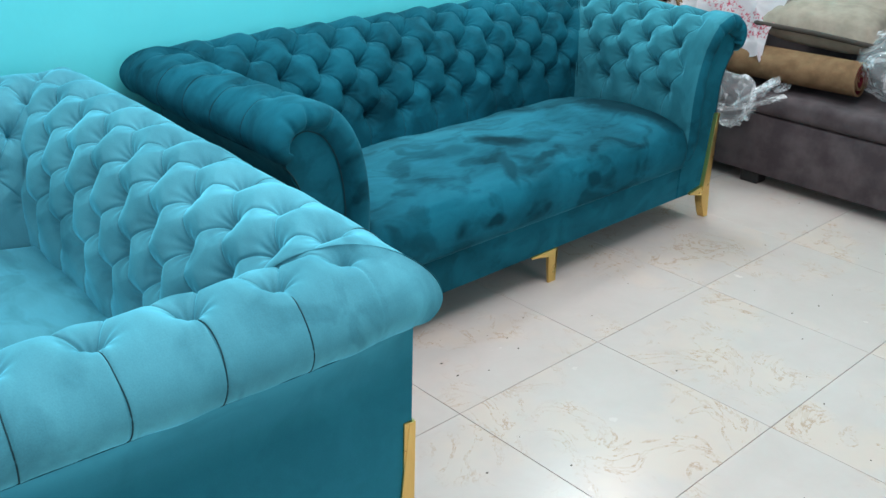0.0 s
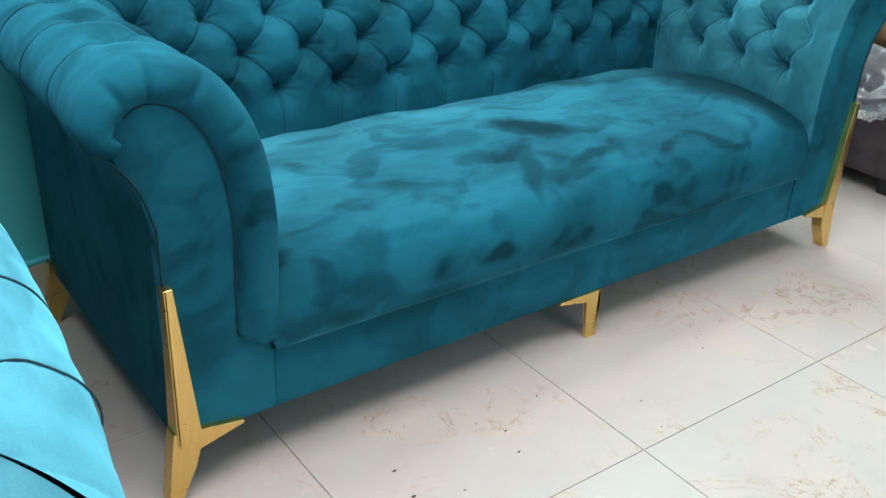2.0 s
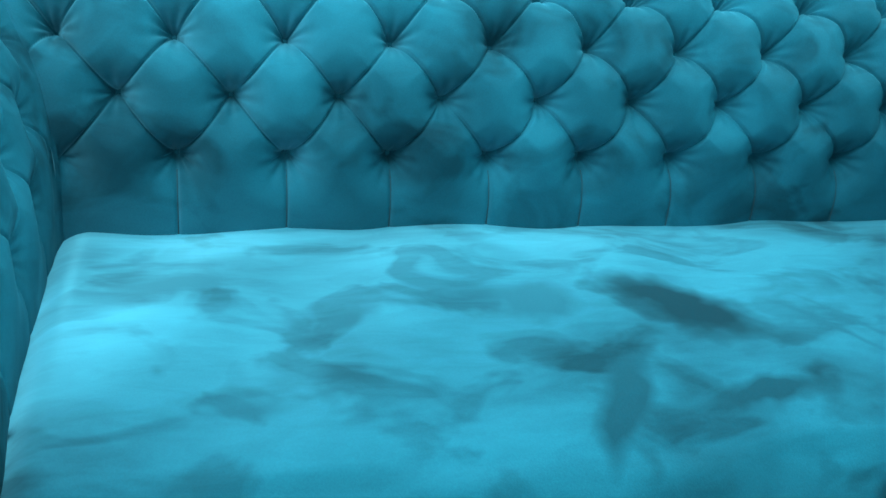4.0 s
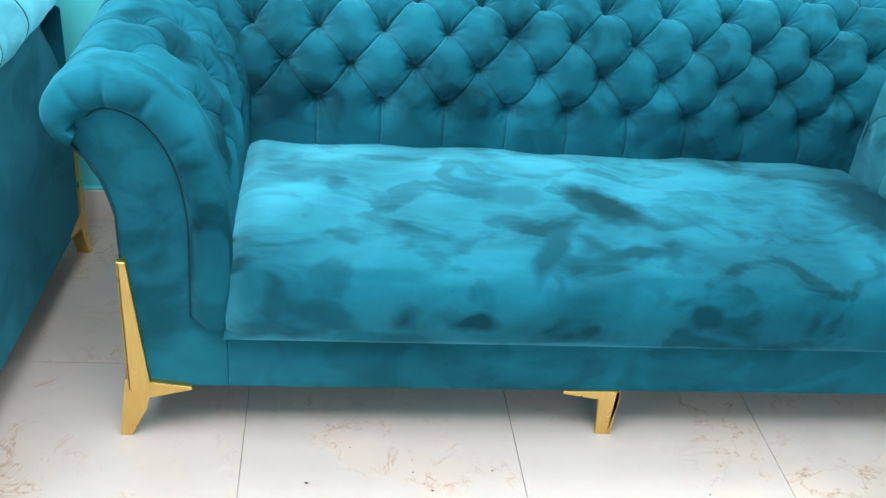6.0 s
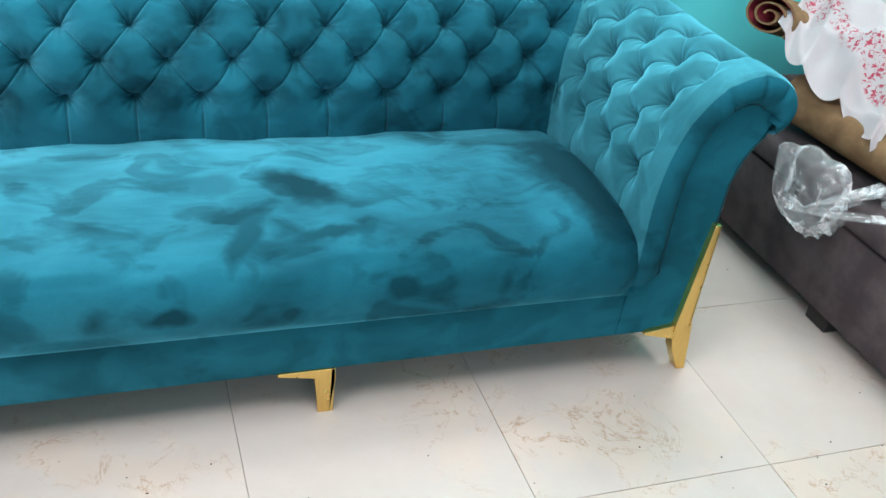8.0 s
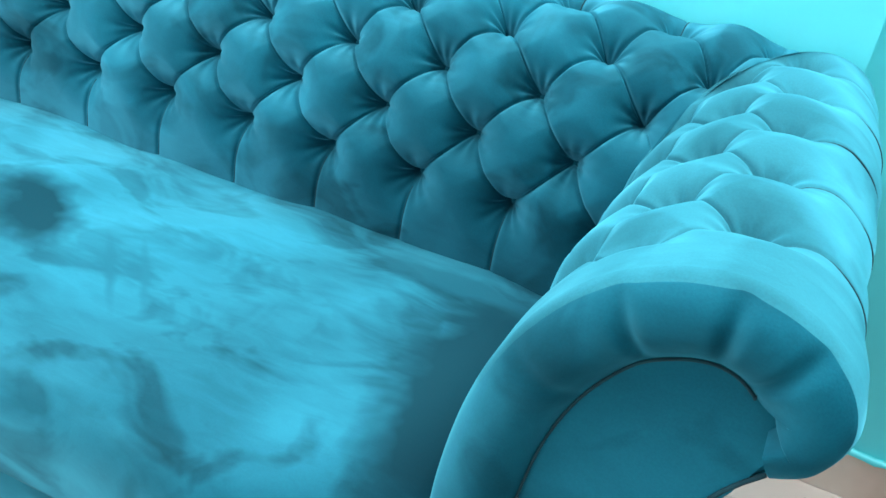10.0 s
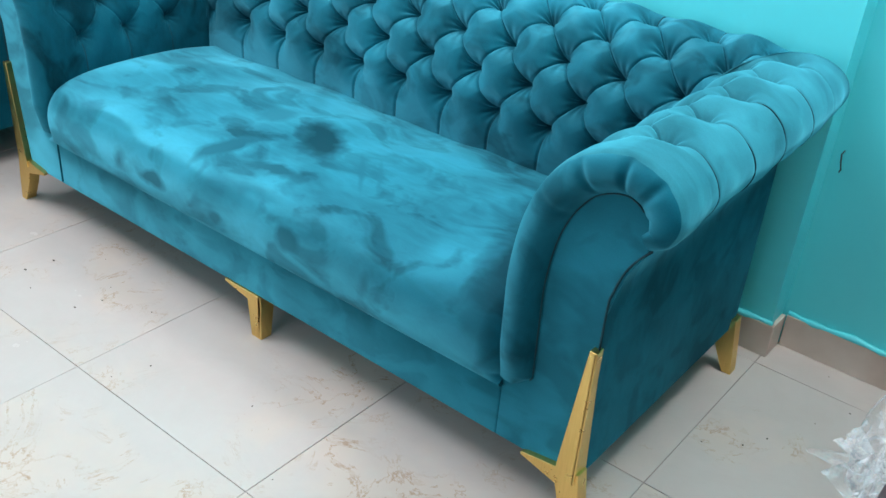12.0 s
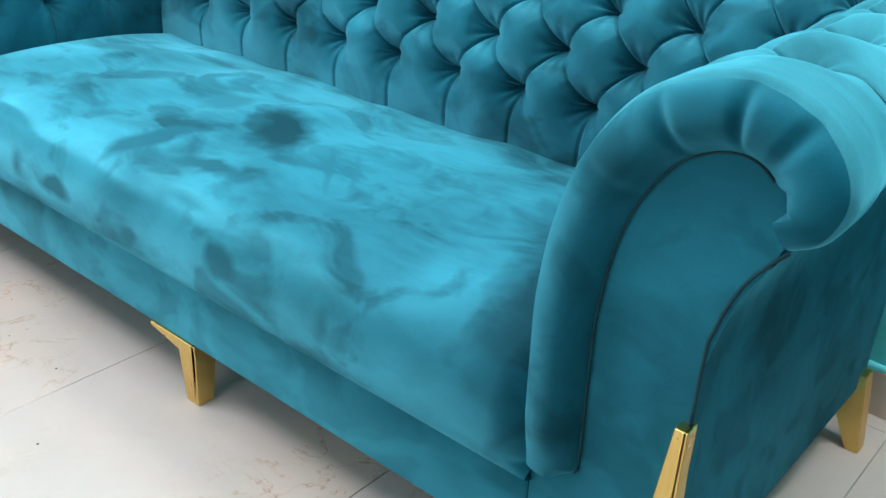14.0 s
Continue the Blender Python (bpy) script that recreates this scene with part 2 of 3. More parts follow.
def smooth(ob, angle=None):
    me = ob.data
    me.polygons.foreach_set("use_smooth", [True] * len(me.polygons))
    if angle is not None:
        me.set_sharp_from_angle(angle=radians(angle))
    return ob


def box(bm, x0, x1, y0, y1, z0, z1, bevel=0.0, seg=2):
    r = bmesh.ops.create_cube(bm, size=1.0, matrix=Matrix.LocRotScale(((x0 + x1) / 2, (y0 + y1) / 2, (z0 + z1) / 2), None, (x1 - x0, y1 - y0, z1 - z0)))
    if bevel:
        es = list({e for vv in r["verts"] for e in vv.link_edges})
        bmesh.ops.bevel(bm, geom=es, offset=bevel, segments=seg, profile=0.5, affect="EDGES")
    return bm


def boxed(*a, **k):
    return box(bmesh.new(), *a, **k)


def thing(name, x, y, z, rz=0.0, **tags):
    e = new(name)
    e.empty_display_size = 0.1
    e.matrix_world = pose(x, y, z, 0, 0, rz)
    return tagged(e, **tags)


def plate(bm, pts, axis, a, b):
    """Extrudes the outline pts, given in the plane across axis, from a to b."""
    def at(p, q):
        return (p[0], q, p[1]) if axis == "y" else (q, p[0], p[1]) if axis == "x" else (p[0], p[1], q)
    lo = [bm.verts.new(at(p, a)) for p in pts]
    hi = [bm.verts.new(at(p, b)) for p in pts]
    bm.faces.new(lo)
    bm.faces.new(hi[::-1])
    for i in range(len(pts)):
        j = (i + 1) % len(pts)
        bm.faces.new((lo[j], lo[i], hi[i], hi[j]))
    return bm


def polyline(pts, step):
    """Points along a smooth curve through pts, about step apart; arrays of places and lengths."""
    p = np.array(pts, float)
    out = []
    for i in range(len(p) - 1):
        a, b, c, d = p[max(i - 1, 0)], p[i], p[i + 1], p[min(i + 2, len(p) - 1)]
        for t in np.linspace(0, 1, 12, endpoint=False):
            out.append(0.5 * (2 * b + (c - a) * t + (2 * a - 5 * b + 4 * c - d) * t * t + (3 * b - a - 3 * c + d) * t ** 3))
    out.append(p[-1])
    out = np.array(out)
    ln = np.r_[0, np.cumsum(np.linalg.norm(np.diff(out, axis=0), axis=1))]
    n = max(2, int(ln[-1] / step) + 1)
    q = np.linspace(0, ln[-1], n)
    return np.stack([np.interp(q, ln, out[:, k]) for k in range(p.shape[1])], 1), q


def grid_faces(nu, nv):
    i = np.arange((nu - 1) * (nv - 1))
    u, w = i // (nv - 1), i % (nv - 1)
    a = u * nv + w
    return np.stack([a, a + nv, a + nv + 1, a + 1], 1).tolist()


def tube(bm, pts, radius, seg=10, closed=False):
    """A round rope through pts."""
    p = [Vector(a) for a in pts]
    rings = []
    for i, a in enumerate(p):
        t = (p[(i + 1) % len(p)] - p[i - 1]) if closed or 0 < i < len(p) - 1 else (p[1] - p[0] if i == 0 else p[-1] - p[-2])
        m = t.to_track_quat("Z", "Y").to_matrix()
        r = radius[i] if isinstance(radius, (list, tuple)) else radius
        rings.append([bm.verts.new(a + m @ Vector((math.cos(k * math.tau / seg) * r, math.sin(k * math.tau / seg) * r, 0))) for k in range(seg)])
    n = len(rings)
    for i in range(n if closed else n - 1):
        a, b = rings[i], rings[(i + 1) % n]
        for k in range(seg):
            bm.faces.new((a[k], a[(k + 1) % seg], b[(k + 1) % seg], b[k]))
    if not closed:
        bm.faces.new(rings[0][::-1])
        bm.faces.new(rings[-1])
    return bm


# ---- sofas ----
# cross-section of back and arms: way outwards from the seat, and height
PROFILE = [(0.004, 0.285), (0.002, 0.36), (0.0, 0.45), (0.0, 0.54), (0.014, 0.64), (0.043, 0.72), (0.09, 0.785), (0.145, 0.819),
           (0.20, 0.830), (0.25, 0.818), (0.290, 0.786), (0.305, 0.745), (0.29, 0.705), (0.262, 0.688)]
ROW, ROWS = 0.094, 5
FINE = 32


def section():
    """The cross-section at even steps, one of them at the lowest row of buttons; that row's way along it."""
    p, q = polyline(PROFILE, 0.0015)
    low = int(np.argmin(np.abs(p[: len(p) // 2, 1] - 0.54)))
    q0, step = q[low], ROW / FINE
    g = q0 + step * np.arange(-math.floor(q0 / step), math.floor((q[-1] - q0) / step) + 1)
    return np.stack([np.interp(g, q, p[:, k]) for k in range(2)], 1), g, q0


def tuft(s, q, q0, s0, COL, full):
    """Height of the buttoned padding at s along and q up the section; buttons at a diamond lattice from q0 up."""
    top = q0 + (ROWS - 1) * ROW
    u = (s - s0) / COL
    w = (np.clip(q, q0, top) - q0) / (2 * ROW)
    e, f = u + w, u - w
    de, df = np.abs(e - np.round(e)), np.abs(f - np.round(f))
    dome = (np.sin(np.pi * de) * np.sin(np.pi * df)).clip(0, 1) ** 0.56
    best = None
    for row in (np.floor((q - q0) / ROW), np.ceil((q - q0) / ROW)):
        k1 = np.clip(row, 0, ROWS - 1)
        off = (k1 % 2) * 0.5
        ds1, dq1 = (u - off - np.round(u - off)) * COL, q - (q0 + k1 * ROW)
        r1, seed1 = np.hypot(ds1, dq1), 5 * k1 + 11 * np.round(u - off)
        if best is None:
            best = [r1, ds1, dq1, seed1]
        else:
            best = [np.where(r1 < best[0], a, c) for a, c in zip((r1, ds1, dq1, seed1), best)]
    r, ds, dq, seed = best
    line = np.minimum(de, df) * COL * 0.76
    wob = 0.0022 * np.sin(17 * s + 9 * q) + 0.0016 * np.sin(41 * s - 23 * q)
    pucker = 0.0036 * np.exp(-(r / 0.030) ** 2) * np.cos(9 * np.arctan2(dq, ds) + seed)
    fade = np.where(q > top, np.clip(1 - (q - top) / 0.085, 0.03, 1), np.clip(0.25 + 0.75 * (q - q0 + 0.13) / 0.13, 0.2, 1))
    amp = (0.0125 - 0.003 * np.clip((q - q0 - 1.8 * ROW) / ROW, 0, 1)) * full
    h = amp * dome * fade - 0.026 * np.exp(-(r / 0.0145) ** 1.5) - 0.034 * np.exp(-(r / 0.046) ** 1.25) * np.clip(1 - (r / 0.075) ** 2, 0, 1) ** 1.5 - 0.0058 * np.exp(-(np.abs(line) / 0.0019) ** 1.3) * np.where(q > top, np.clip(0.8 - (q - top) / 0.30, 0.25, 1), np.clip(fade * 1.4, 0, 1))
    return h + wob * dome + pucker * np.clip(r / 0.01, 0, 1)


def padded(place, lo, hi, s0, col, name, parent, corner, cover, wrap=False, depth=1.0, band=None):
    """A buttoned run of back or arm. lo, hi: ends along it as functions of the way outwards; place(s, d, z) gives the
    corner.
    wrap: its first end turns over a soft edge into a padded band on the front. depth: scale of its buttoning, lowered
    on the left arm to fit the camera's view."""
    p, q, q0 = section()
    tan = np.gradient(p, axis=0)
    tan /= np.linalg.norm(tan, axis=1)[:, None]
    nrm = np.stack([-tan[:, 1], tan[:, 0]], 1)
    # columns run through the buttons; beyond the straight part they spread to the mitred corner
    step = col / (2 * FINE)
    mid = s0 + step * np.arange(math.ceil((lo(0.0) - s0) / step + 0.4), math.floor((hi(0.0) - s0) / step - 0.4) + 1)
    spread = np.linspace(0, 1, 60)[1:]

    def along(d):
        cols = [np.broadcast_to(mid[:, None], (len(mid), d.shape[1])), mid[-1] + (hi(d[-1:]) - mid[-1]) * spread[:, None]]
        few = spread[:6] / spread[5] if wrap else spread
        cols.insert(0, mid[0] + (lo(d[:1]) - mid[0]) * few[::-1, None])
        return np.vstack(cols)

    d0, z0 = p[None, :, 0], p[None, :, 1]
    s = along(d0)
    h = tuft(s, np.broadcast_to(q[None], s.shape), q0, s0, col, 0.62 if wrap else 1.0)
    near = np.clip((s - lo(d0) - 0.045) / 0.05, 0, 1) if wrap else np.clip((s - lo(d0)) / 0.04, 0, 1) ** 0.5
    ends = near * np.clip((hi(d0) - s) / 0.04, 0, 1) ** 0.5
    h = depth * h * ends + (1 - ends) * 0.006
    h = h * np.clip((q[None] - 0.08) / 0.06, 0, 1)
    d, z = d0 + nrm[None, :, 0] * h, z0 + nrm[None, :, 1] * h
    s = along(np.broadcast_to(d0, s.shape))
    if wrap:
        R, wide = 0.036, 0.080 * np.clip(0.45 + (q[-1] - q) / 0.12, 0, 1) * np.clip(0.6 + q / 0.06, 0, 1)
        pull = 1 - sum(w * np.exp(-((q - c) / 0.011) ** 2) for c, w in ((0.44, 0.10), (0.55, 0.22), (0.645, 0.30), (0.715, 0.22)))
        pull = pull * np.clip(0.45 + q / 0.15, 0, 1)
        for a in list(np.linspace(0.12, 1, 9) * math.pi / 2) + list(np.linspace(0.15, 1, 8) + 2):
            if a < 2:
                ins, fwd = R * (1 - math.cos(a)), R * math.sin(a)
                ins, fwd = np.full(len(q), ins), fwd * pull
            else:
                ins = R + (a - 2) * (wide - R)
                fwd = (R - 0.040 * (a - 2) ** 2.2) * pull
            ins = np.minimum(ins, wide) - 0.006
            dd, zz = p[:, 0] - nrm[:, 0] * ins, p[:, 1] - nrm[:, 1] * ins
            s = np.vstack([(lo(0.0) - fwd)[None], s])
            d = np.vstack([dd[None], d])
            z = np.vstack([zz[None], z])
        # seam between the band and the inset panel, a rope dark with recess shade
        ins = wide - 0.008
        pts = np.stack(np.broadcast_arrays(*place(np.full(len(q), 0.006), p[:, 0] - nrm[:, 0] * ins, p[:, 1] - nrm[:, 1] * ins)), -1)[6:-5:3]
        smooth(part("band_recess_shade", tube(bmesh.new(), pts.tolist(), 0.0014, 6), CREASE_SHADE, parent, "recessed seam, darkened with the shade of its recess"))
    # dark ropes as pleat shade from the outer buttons: down to the seat and over the roll
    top = q0 + (ROWS - 1) * ROW
    for i in range(math.ceil((lo(0.2) + 0.05 - s0) / col), math.floor((hi(0.2) - 0.05 - s0) / col) + 1):
        for part_of in ((q > 0.12) & (q < q0 - 0.02), (q > top + 0.02)):
            qq = q[part_of][::3]
            at = s0 + i * col + 0.003 * np.sin(qq * 23 + i * 2.1) * np.clip((qq - top) / 0.1, 0, 1)
            if not lo(0.0) + 0.06 < s0 + i * col < hi(p[part_of][:, 0].min()) - 0.05:
                continue
            hh = depth * tuft(at, qq, q0, s0, col, 0.62 if wrap else 1.0) * np.clip((qq - 0.08) / 0.06, 0, 1) + 0.0004
            pd, pz, nd, nz = (np.interp(qq, q, v) for v in (p[:, 0], p[:, 1], nrm[:, 0], nrm[:, 1]))
            pts = np.stack(np.broadcast_arrays(*place(at, pd + nd * hh, pz + nz * hh)), -1)
            smooth(part("pleat", tube(bmesh.new(), pts.tolist(), 0.0012, 5), CREASE_SHADE, parent, "dark rope standing in for the shade of a fold"))
    xyz = place(s, d, z)
    verts = np.stack([np.broadcast_to(c, s.shape) for c in xyz], -1).reshape(-1, 3).copy()
    # the mitred corner of the roll is rounded off
    u, w = np.abs(verts[:, 0]) - corner[0], verts[:, 1] - corner[1]
    k = np.where((u > 0) & (w > 0), (np.maximum(np.maximum(u, w), 0) / np.maximum(np.hypot(u, w), 1e-6)).clip(0.5, 1) ** 0.25, 1.0)
    verts[:, 0] = np.sign(verts[:, 0]) * np.where(u > 0, corner[0] + u * k, np.abs(verts[:, 0]))
    verts[:, 1] = np.where(w > 0, corner[1] + w * k, verts[:, 1])
    # each cell is split along the crease that runs nearest
    nu, nv = s.shape
    cell = np.arange((nu - 1) * (nv - 1))
    a = cell // (nv - 1) * nv + cell % (nv - 1)
    c = np.stack([a, a + nv, a + nv + 1, a + 1], 1)
    sc, qc = s.reshape(-1)[c].mean(1), np.broadcast_to(q[None], s.shape).reshape(-1)[c].mean(1)
    u, w = (sc - s0) / col, (np.clip(qc, q0, q0 + (ROWS - 1) * ROW) - q0) / (2 * ROW)
    rising = np.abs(u - w - np.round(u - w)) < np.abs(u + w - np.round(u + w))
    tri = np.where(rising[:, None], c[:, [0, 1, 2, 0, 2, 3]], c[:, [0, 1, 3, 1, 2, 3]]).reshape(-1, 3)
    ob = smooth(part(name, (verts.tolist(), tri.tolist()), cover, parent))
    if band:
        ob.data.materials.append(band)
        ob.data.polygons.foreach_set("material_index", np.repeat((cell // (nv - 1) < 14).astype(np.int32), 2))
    return ob


def corner_leg(parent, sx, sy, cx, cy, high=False):
    """Folded brass leg: a long spike up the front corner, an arm along the bottom edge, a splayed foot; shorter at the back."""
    tall = 0.447 if sy < 0 or high else 0.165
    shape = [(0.016, 0.155), (-0.012, 0.152), (-0.118, 0.136), (-0.118, 0.129), (-0.030, 0.108), (-0.022, 0.072), (0.012, 0.0), (0.036, 0.0), (0.024, 0.095)]
    bm = plate(bmesh.new(), [(cx + sx * a, b) for a, b in shape], "y", cy, cy - sy * 0.034)
    for v in bm.verts:
        if abs(v.co.y - cy) > 0.02 and sx * (v.co.x - cx) < -0.05:
            v.co.y = cy - sy * 0.012
    # the spike: a flat tapered face on the front, folded round the corner
    if tall > 0.2:
        plate(bm, [(cx + sx * a, b) for a, b in ((0.009, 0.128), (0.009, tall), (-0.006, tall), (-0.034, 0.150), (-0.034, 0.128))], "y", cy + sy * 0.0035, cy - sy * 0.022)
        plate(bm, [(cy + sy * a, b) for a, b in ((0.0035, 0.128), (0.0035, tall), (-0.012, tall), (-0.040, 0.150), (-0.040, 0.128))], "x", cx + sx * 0.0045, cx + sx * 0.0105)
    bmesh.ops.bevel(bm, geom=bm.edges[:], offset=0.0011, segments=1, affect="EDGES")
    return part("leg", bm, BRASS, parent, "tapered brass leg")


def middle_leg(parent, x, y, sy):
    shape = [(-0.118, 0.128), (0.012, 0.128), (0.016, 0.10), (0.006, 0.0), (-0.022, 0.0), (-0.032, 0.106), (-0.118, 0.120)]
    bm = plate(bmesh.new(), [(x + a, b) for a, b in shape], "y", y, y - sy * 0.010)
    plate(bm, [(y - sy * a, b) for a, b in ((0.0, 0.128), (0.05, 0.128), (0.034, 0.0), (0.0, 0.0))], "x", x + 0.004, x + 0.014)
    bmesh.ops.bevel(bm, geom=bm.edges[:], offset=0.001, segments=1, affect="EDGES")
    return part("leg", bm, BRASS, parent, "short brass bracket leg")


FRONT, BACK, OUT = 0.0, 0.565, 0.2


def sofa(name, x, y, rz, half, arm_phase, label, nap, rear=OUT, middle=True, left_tuft=1.0):
    """Rolled-arm buttoned sofa; the origin is on the floor under the middle of its front edge, the back lies at +y."""
    root = thing(name, x, y, 0, rz, label=label, category="sofa", group="matching teal sofas")
    # base
    bm = boxed(-half - 0.004, half + 0.004, 0.012, BACK + 0.1, 0.125, 0.30, bevel=0.006)
    smooth(part("base_rail", bm, nap["plain"], root), 40)
    # seat cushion with crowned top and full front edge
    sec = [(0.035, 0.262), (0.0, 0.262), (-0.017, 0.285), (-0.024, 0.335), (-0.016, 0.385), (0.012, 0.424), (0.065, 0.446), (0.15, 0.458), (0.28, 0.462),
           (0.42, 0.455), (BACK - 0.02, 0.438), (BACK + 0.03, 0.43)]
    p, q = polyline(sec, 0.012)
    xs = np.concatenate([np.linspace(-1, -0.93, 14), np.linspace(-0.93, 0.93, 90)[1:-1], np.linspace(0.93, 1, 14)])
    verts = []
    for t in xs:
        edge = 1 - (1 - min(1.0, (1 - abs(t)) * half / 0.055)) ** 2
        for yy, zz in p:
            wob = 0.0035 * math.sin(9 * t * half + 7 * yy) + 0.003 * math.sin(23 * t * half - 11 * yy)
            z2 = 0.30 + (zz - 0.30) * (0.80 + 0.20 * edge) if zz > 0.30 else zz
            y2 = yy + (1 - edge) * (0.022 if zz > 0.28 and yy < 0.1 else 0)
            verts.append((t * (half + 0.010) + 0.0, y2 + (wob if 0.29 < zz < 0.42 and yy < 0.05 else 0), z2 + (wob if zz > 0.42 else 0)))
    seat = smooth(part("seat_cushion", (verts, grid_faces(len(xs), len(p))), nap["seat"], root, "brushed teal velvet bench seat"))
    # back and arms
    padded(lambda s, d, z: (s, BACK + d, z), lambda d: -(half + d), lambda d: half + d, 0.0, 0.156, "backrest", root, (half, BACK), nap["backrest"])
    for sx in (-1, 1):
        padded(lambda s, d, z, sx=sx: (sx * (half + d), s, z), lambda d: 0.0 * d + 0.010, lambda d: BACK + d, arm_phase, 0.147, "armrest", root, (half, BACK), nap["left" if sx < 0 else "right"], wrap=True, depth=left_tuft if sx < 0 else 1.0, band=nap["band"] if sx > 0 else None)
        # flat inset panel on the end of the arm
        outer = [(OUT, 0.125), (OUT, 0.52), (OUT + 0.005, 0.57), (OUT + 0.018, 0.615), (OUT + 0.037, 0.65), (0.260, 0.676), (0.28, 0.715), (0.28, 0.745), (0.26, 0.785), (0.20, 0.815),
                 (0.15, 0.80), (0.10, 0.765), (0.06, 0.715), (0.03, 0.64), (0.016, 0.54), (0.016, 0.30), (0.0, 0.285), (0.0, 0.125)]
        bm = plate(bmesh.new(), [(sx * (half + a), b) for a, b in outer], "y", 0.010, 0.045)
        bmesh.ops.bevel(bm, geom=[e for e in bm.edges if abs(e.verts[0].co.y - e.verts[1].co.y) < 1e-6 and e.verts[0].co.y < 0.01], offset=0.006, segments=2, affect="EDGES")
        smooth(part("arm_front_panel", bm, nap["plain"], root), 40)
        cord = [(sx * (half + a), 0.008, b) for a, b in [(OUT + 0.001, 0.13), (OUT + 0.001, 0.52), (OUT + 0.006, 0.57), (OUT + 0.019, 0.615), (OUT + 0.038, 0.65), (0.261, 0.677)]]
        smooth(part("piping", tube(bmesh.new(), [tuple(c) for c in polyline(cord, 0.02)[0]], 0.0022, 6), CREASE_SHADE, root))
        # plain outer side, curving out under the roll
        sidep = [(OUT, 0.125), (OUT, 0.52), (OUT + 0.006, 0.57), (OUT + 0.020, 0.615), (OUT + 0.040, 0.65), (0.272, 0.690)]
        sp, _ = polyline(sidep, 0.03)
        ys = np.linspace(0.009, BACK + rear, 24)
        vv = [(sx * (half + OUT + (a - OUT) * (1 - (yy / (BACK + rear)) ** 12)), yy, b) for yy in ys for a, b in sp]
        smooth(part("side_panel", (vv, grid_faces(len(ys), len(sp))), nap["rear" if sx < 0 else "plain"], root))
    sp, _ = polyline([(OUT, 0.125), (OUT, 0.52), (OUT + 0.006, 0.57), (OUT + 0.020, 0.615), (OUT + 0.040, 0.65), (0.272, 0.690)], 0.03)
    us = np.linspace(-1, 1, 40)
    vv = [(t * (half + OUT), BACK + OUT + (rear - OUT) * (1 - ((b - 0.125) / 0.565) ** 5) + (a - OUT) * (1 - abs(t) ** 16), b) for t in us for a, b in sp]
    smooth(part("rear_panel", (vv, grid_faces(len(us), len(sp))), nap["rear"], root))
    part("bottom_lining", boxed(-half - OUT + 0.004, half + OUT - 0.004, 0.02, BACK + rear - 0.004, 0.127, 0.137), LINING, root)
    # covered buttons
    p, q, q0 = section()
    tan = np.gradient(p, axis=0)
    proto = None
    def button(co, nrm):
        nonlocal proto
        if proto is None:
            bm = bmesh.new()
            bmesh.ops.create_uvsphere(bm, u_segments=8, v_segments=5, radius=0.007, matrix=Matrix.Diagonal((1, 1, 0.5, 1)))
            ob = smooth(part("button", bm, nap["plain"], root))
            proto = ob.data
        else:
            ob = new("button", proto)
            ob.parent = root
        ob.matrix_local = Matrix.Translation(co) @ Vector(nrm).to_track_quat("Z", "Y").to_matrix().to_4x4()
    for k in range(ROWS):
        qk = q0 + k * ROW
        d, z = np.interp(qk, q, p[:, 0]), np.interp(qk, q, p[:, 1])
        td, tz = np.interp(qk, q, tan[:, 0]), np.interp(qk, q, tan[:, 1])
        ln = math.hypot(td, tz)
        nd, nz = -tz / ln, td / ln
        sink = -0.060
        for i in range(-12, 13):
            s = (i + 0.5 * (k % 2)) * 0.156
            if abs(s) < half + d - 0.06:
                button((s, BACK + d + nd * sink, z + nz * sink), (0, nd, nz))
            s = (i + 0.5 * (k % 2)) * 0.147 + arm_phase
            if 0.07 < s < BACK + d - 0.06 and abs(i) < 8:
                for sx in (-1, 1):
                    button((sx * (half + d + nd * sink), s, z + nz * sink), (sx * nd, 0, nz))
    # legs
    for sx in (-1, 1):
        corner_leg(root, sx, -1, sx * (half + OUT - 0.004), -0.004)
        corner_leg(root, sx, 1, sx * (half + OUT - 0.004), BACK + rear + 0.002, not middle)
    if middle:
        middle_leg(root, 0.056, 0.008, -1)
        middle_leg(root, 0.056, BACK + OUT - 0.05, 1)
    return root


sofa("sofa", -0.112, -0.085, 0, 0.785, 0.135, "three-seat teal velvet sofa with buttoned back, rolled arms and brass legs", NAP_LONG, left_tuft=0.6)
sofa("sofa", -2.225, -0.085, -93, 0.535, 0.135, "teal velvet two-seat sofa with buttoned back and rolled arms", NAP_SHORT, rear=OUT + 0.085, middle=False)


# ---- the room ----
WALL_Y, NICHE_Y, EDGE_X = 0.80, 0.885, 0.93
LEFT_X, RIGHT_X, NEAR_Y, TOP = -4.2, 3.6, -4.4, 2.95


def setting(name, bm, material, label, category):
    return tagged(part(name, bm, material, None, ""), label, category, kind="structure")


setting("wall_north", boxed(LEFT_X, EDGE_X, WALL_Y, WALL_Y + 0.25, 0, TOP), PAINT, "glossy turquoise painted wall behind the sofas", "wall")
setting("wall_niche", boxed(EDGE_X, RIGHT_X, NICHE_Y, NICHE_Y + 0.165, 0, TOP), PAINT, "turquoise painted wall, set back beside the pier", "wall")
setting("wall_east", boxed(RIGHT_X, RIGHT_X + 0.2, NEAR_Y, NICHE_Y, 0, TOP), PAINT, "turquoise painted side wall", "wall")
bm = boxed(LEFT_X - 0.2, LEFT_X, -0.55, WALL_Y, 0, TOP)
box(bm, LEFT_X - 0.2, LEFT_X, NEAR_Y, -3.3, 0, TOP)
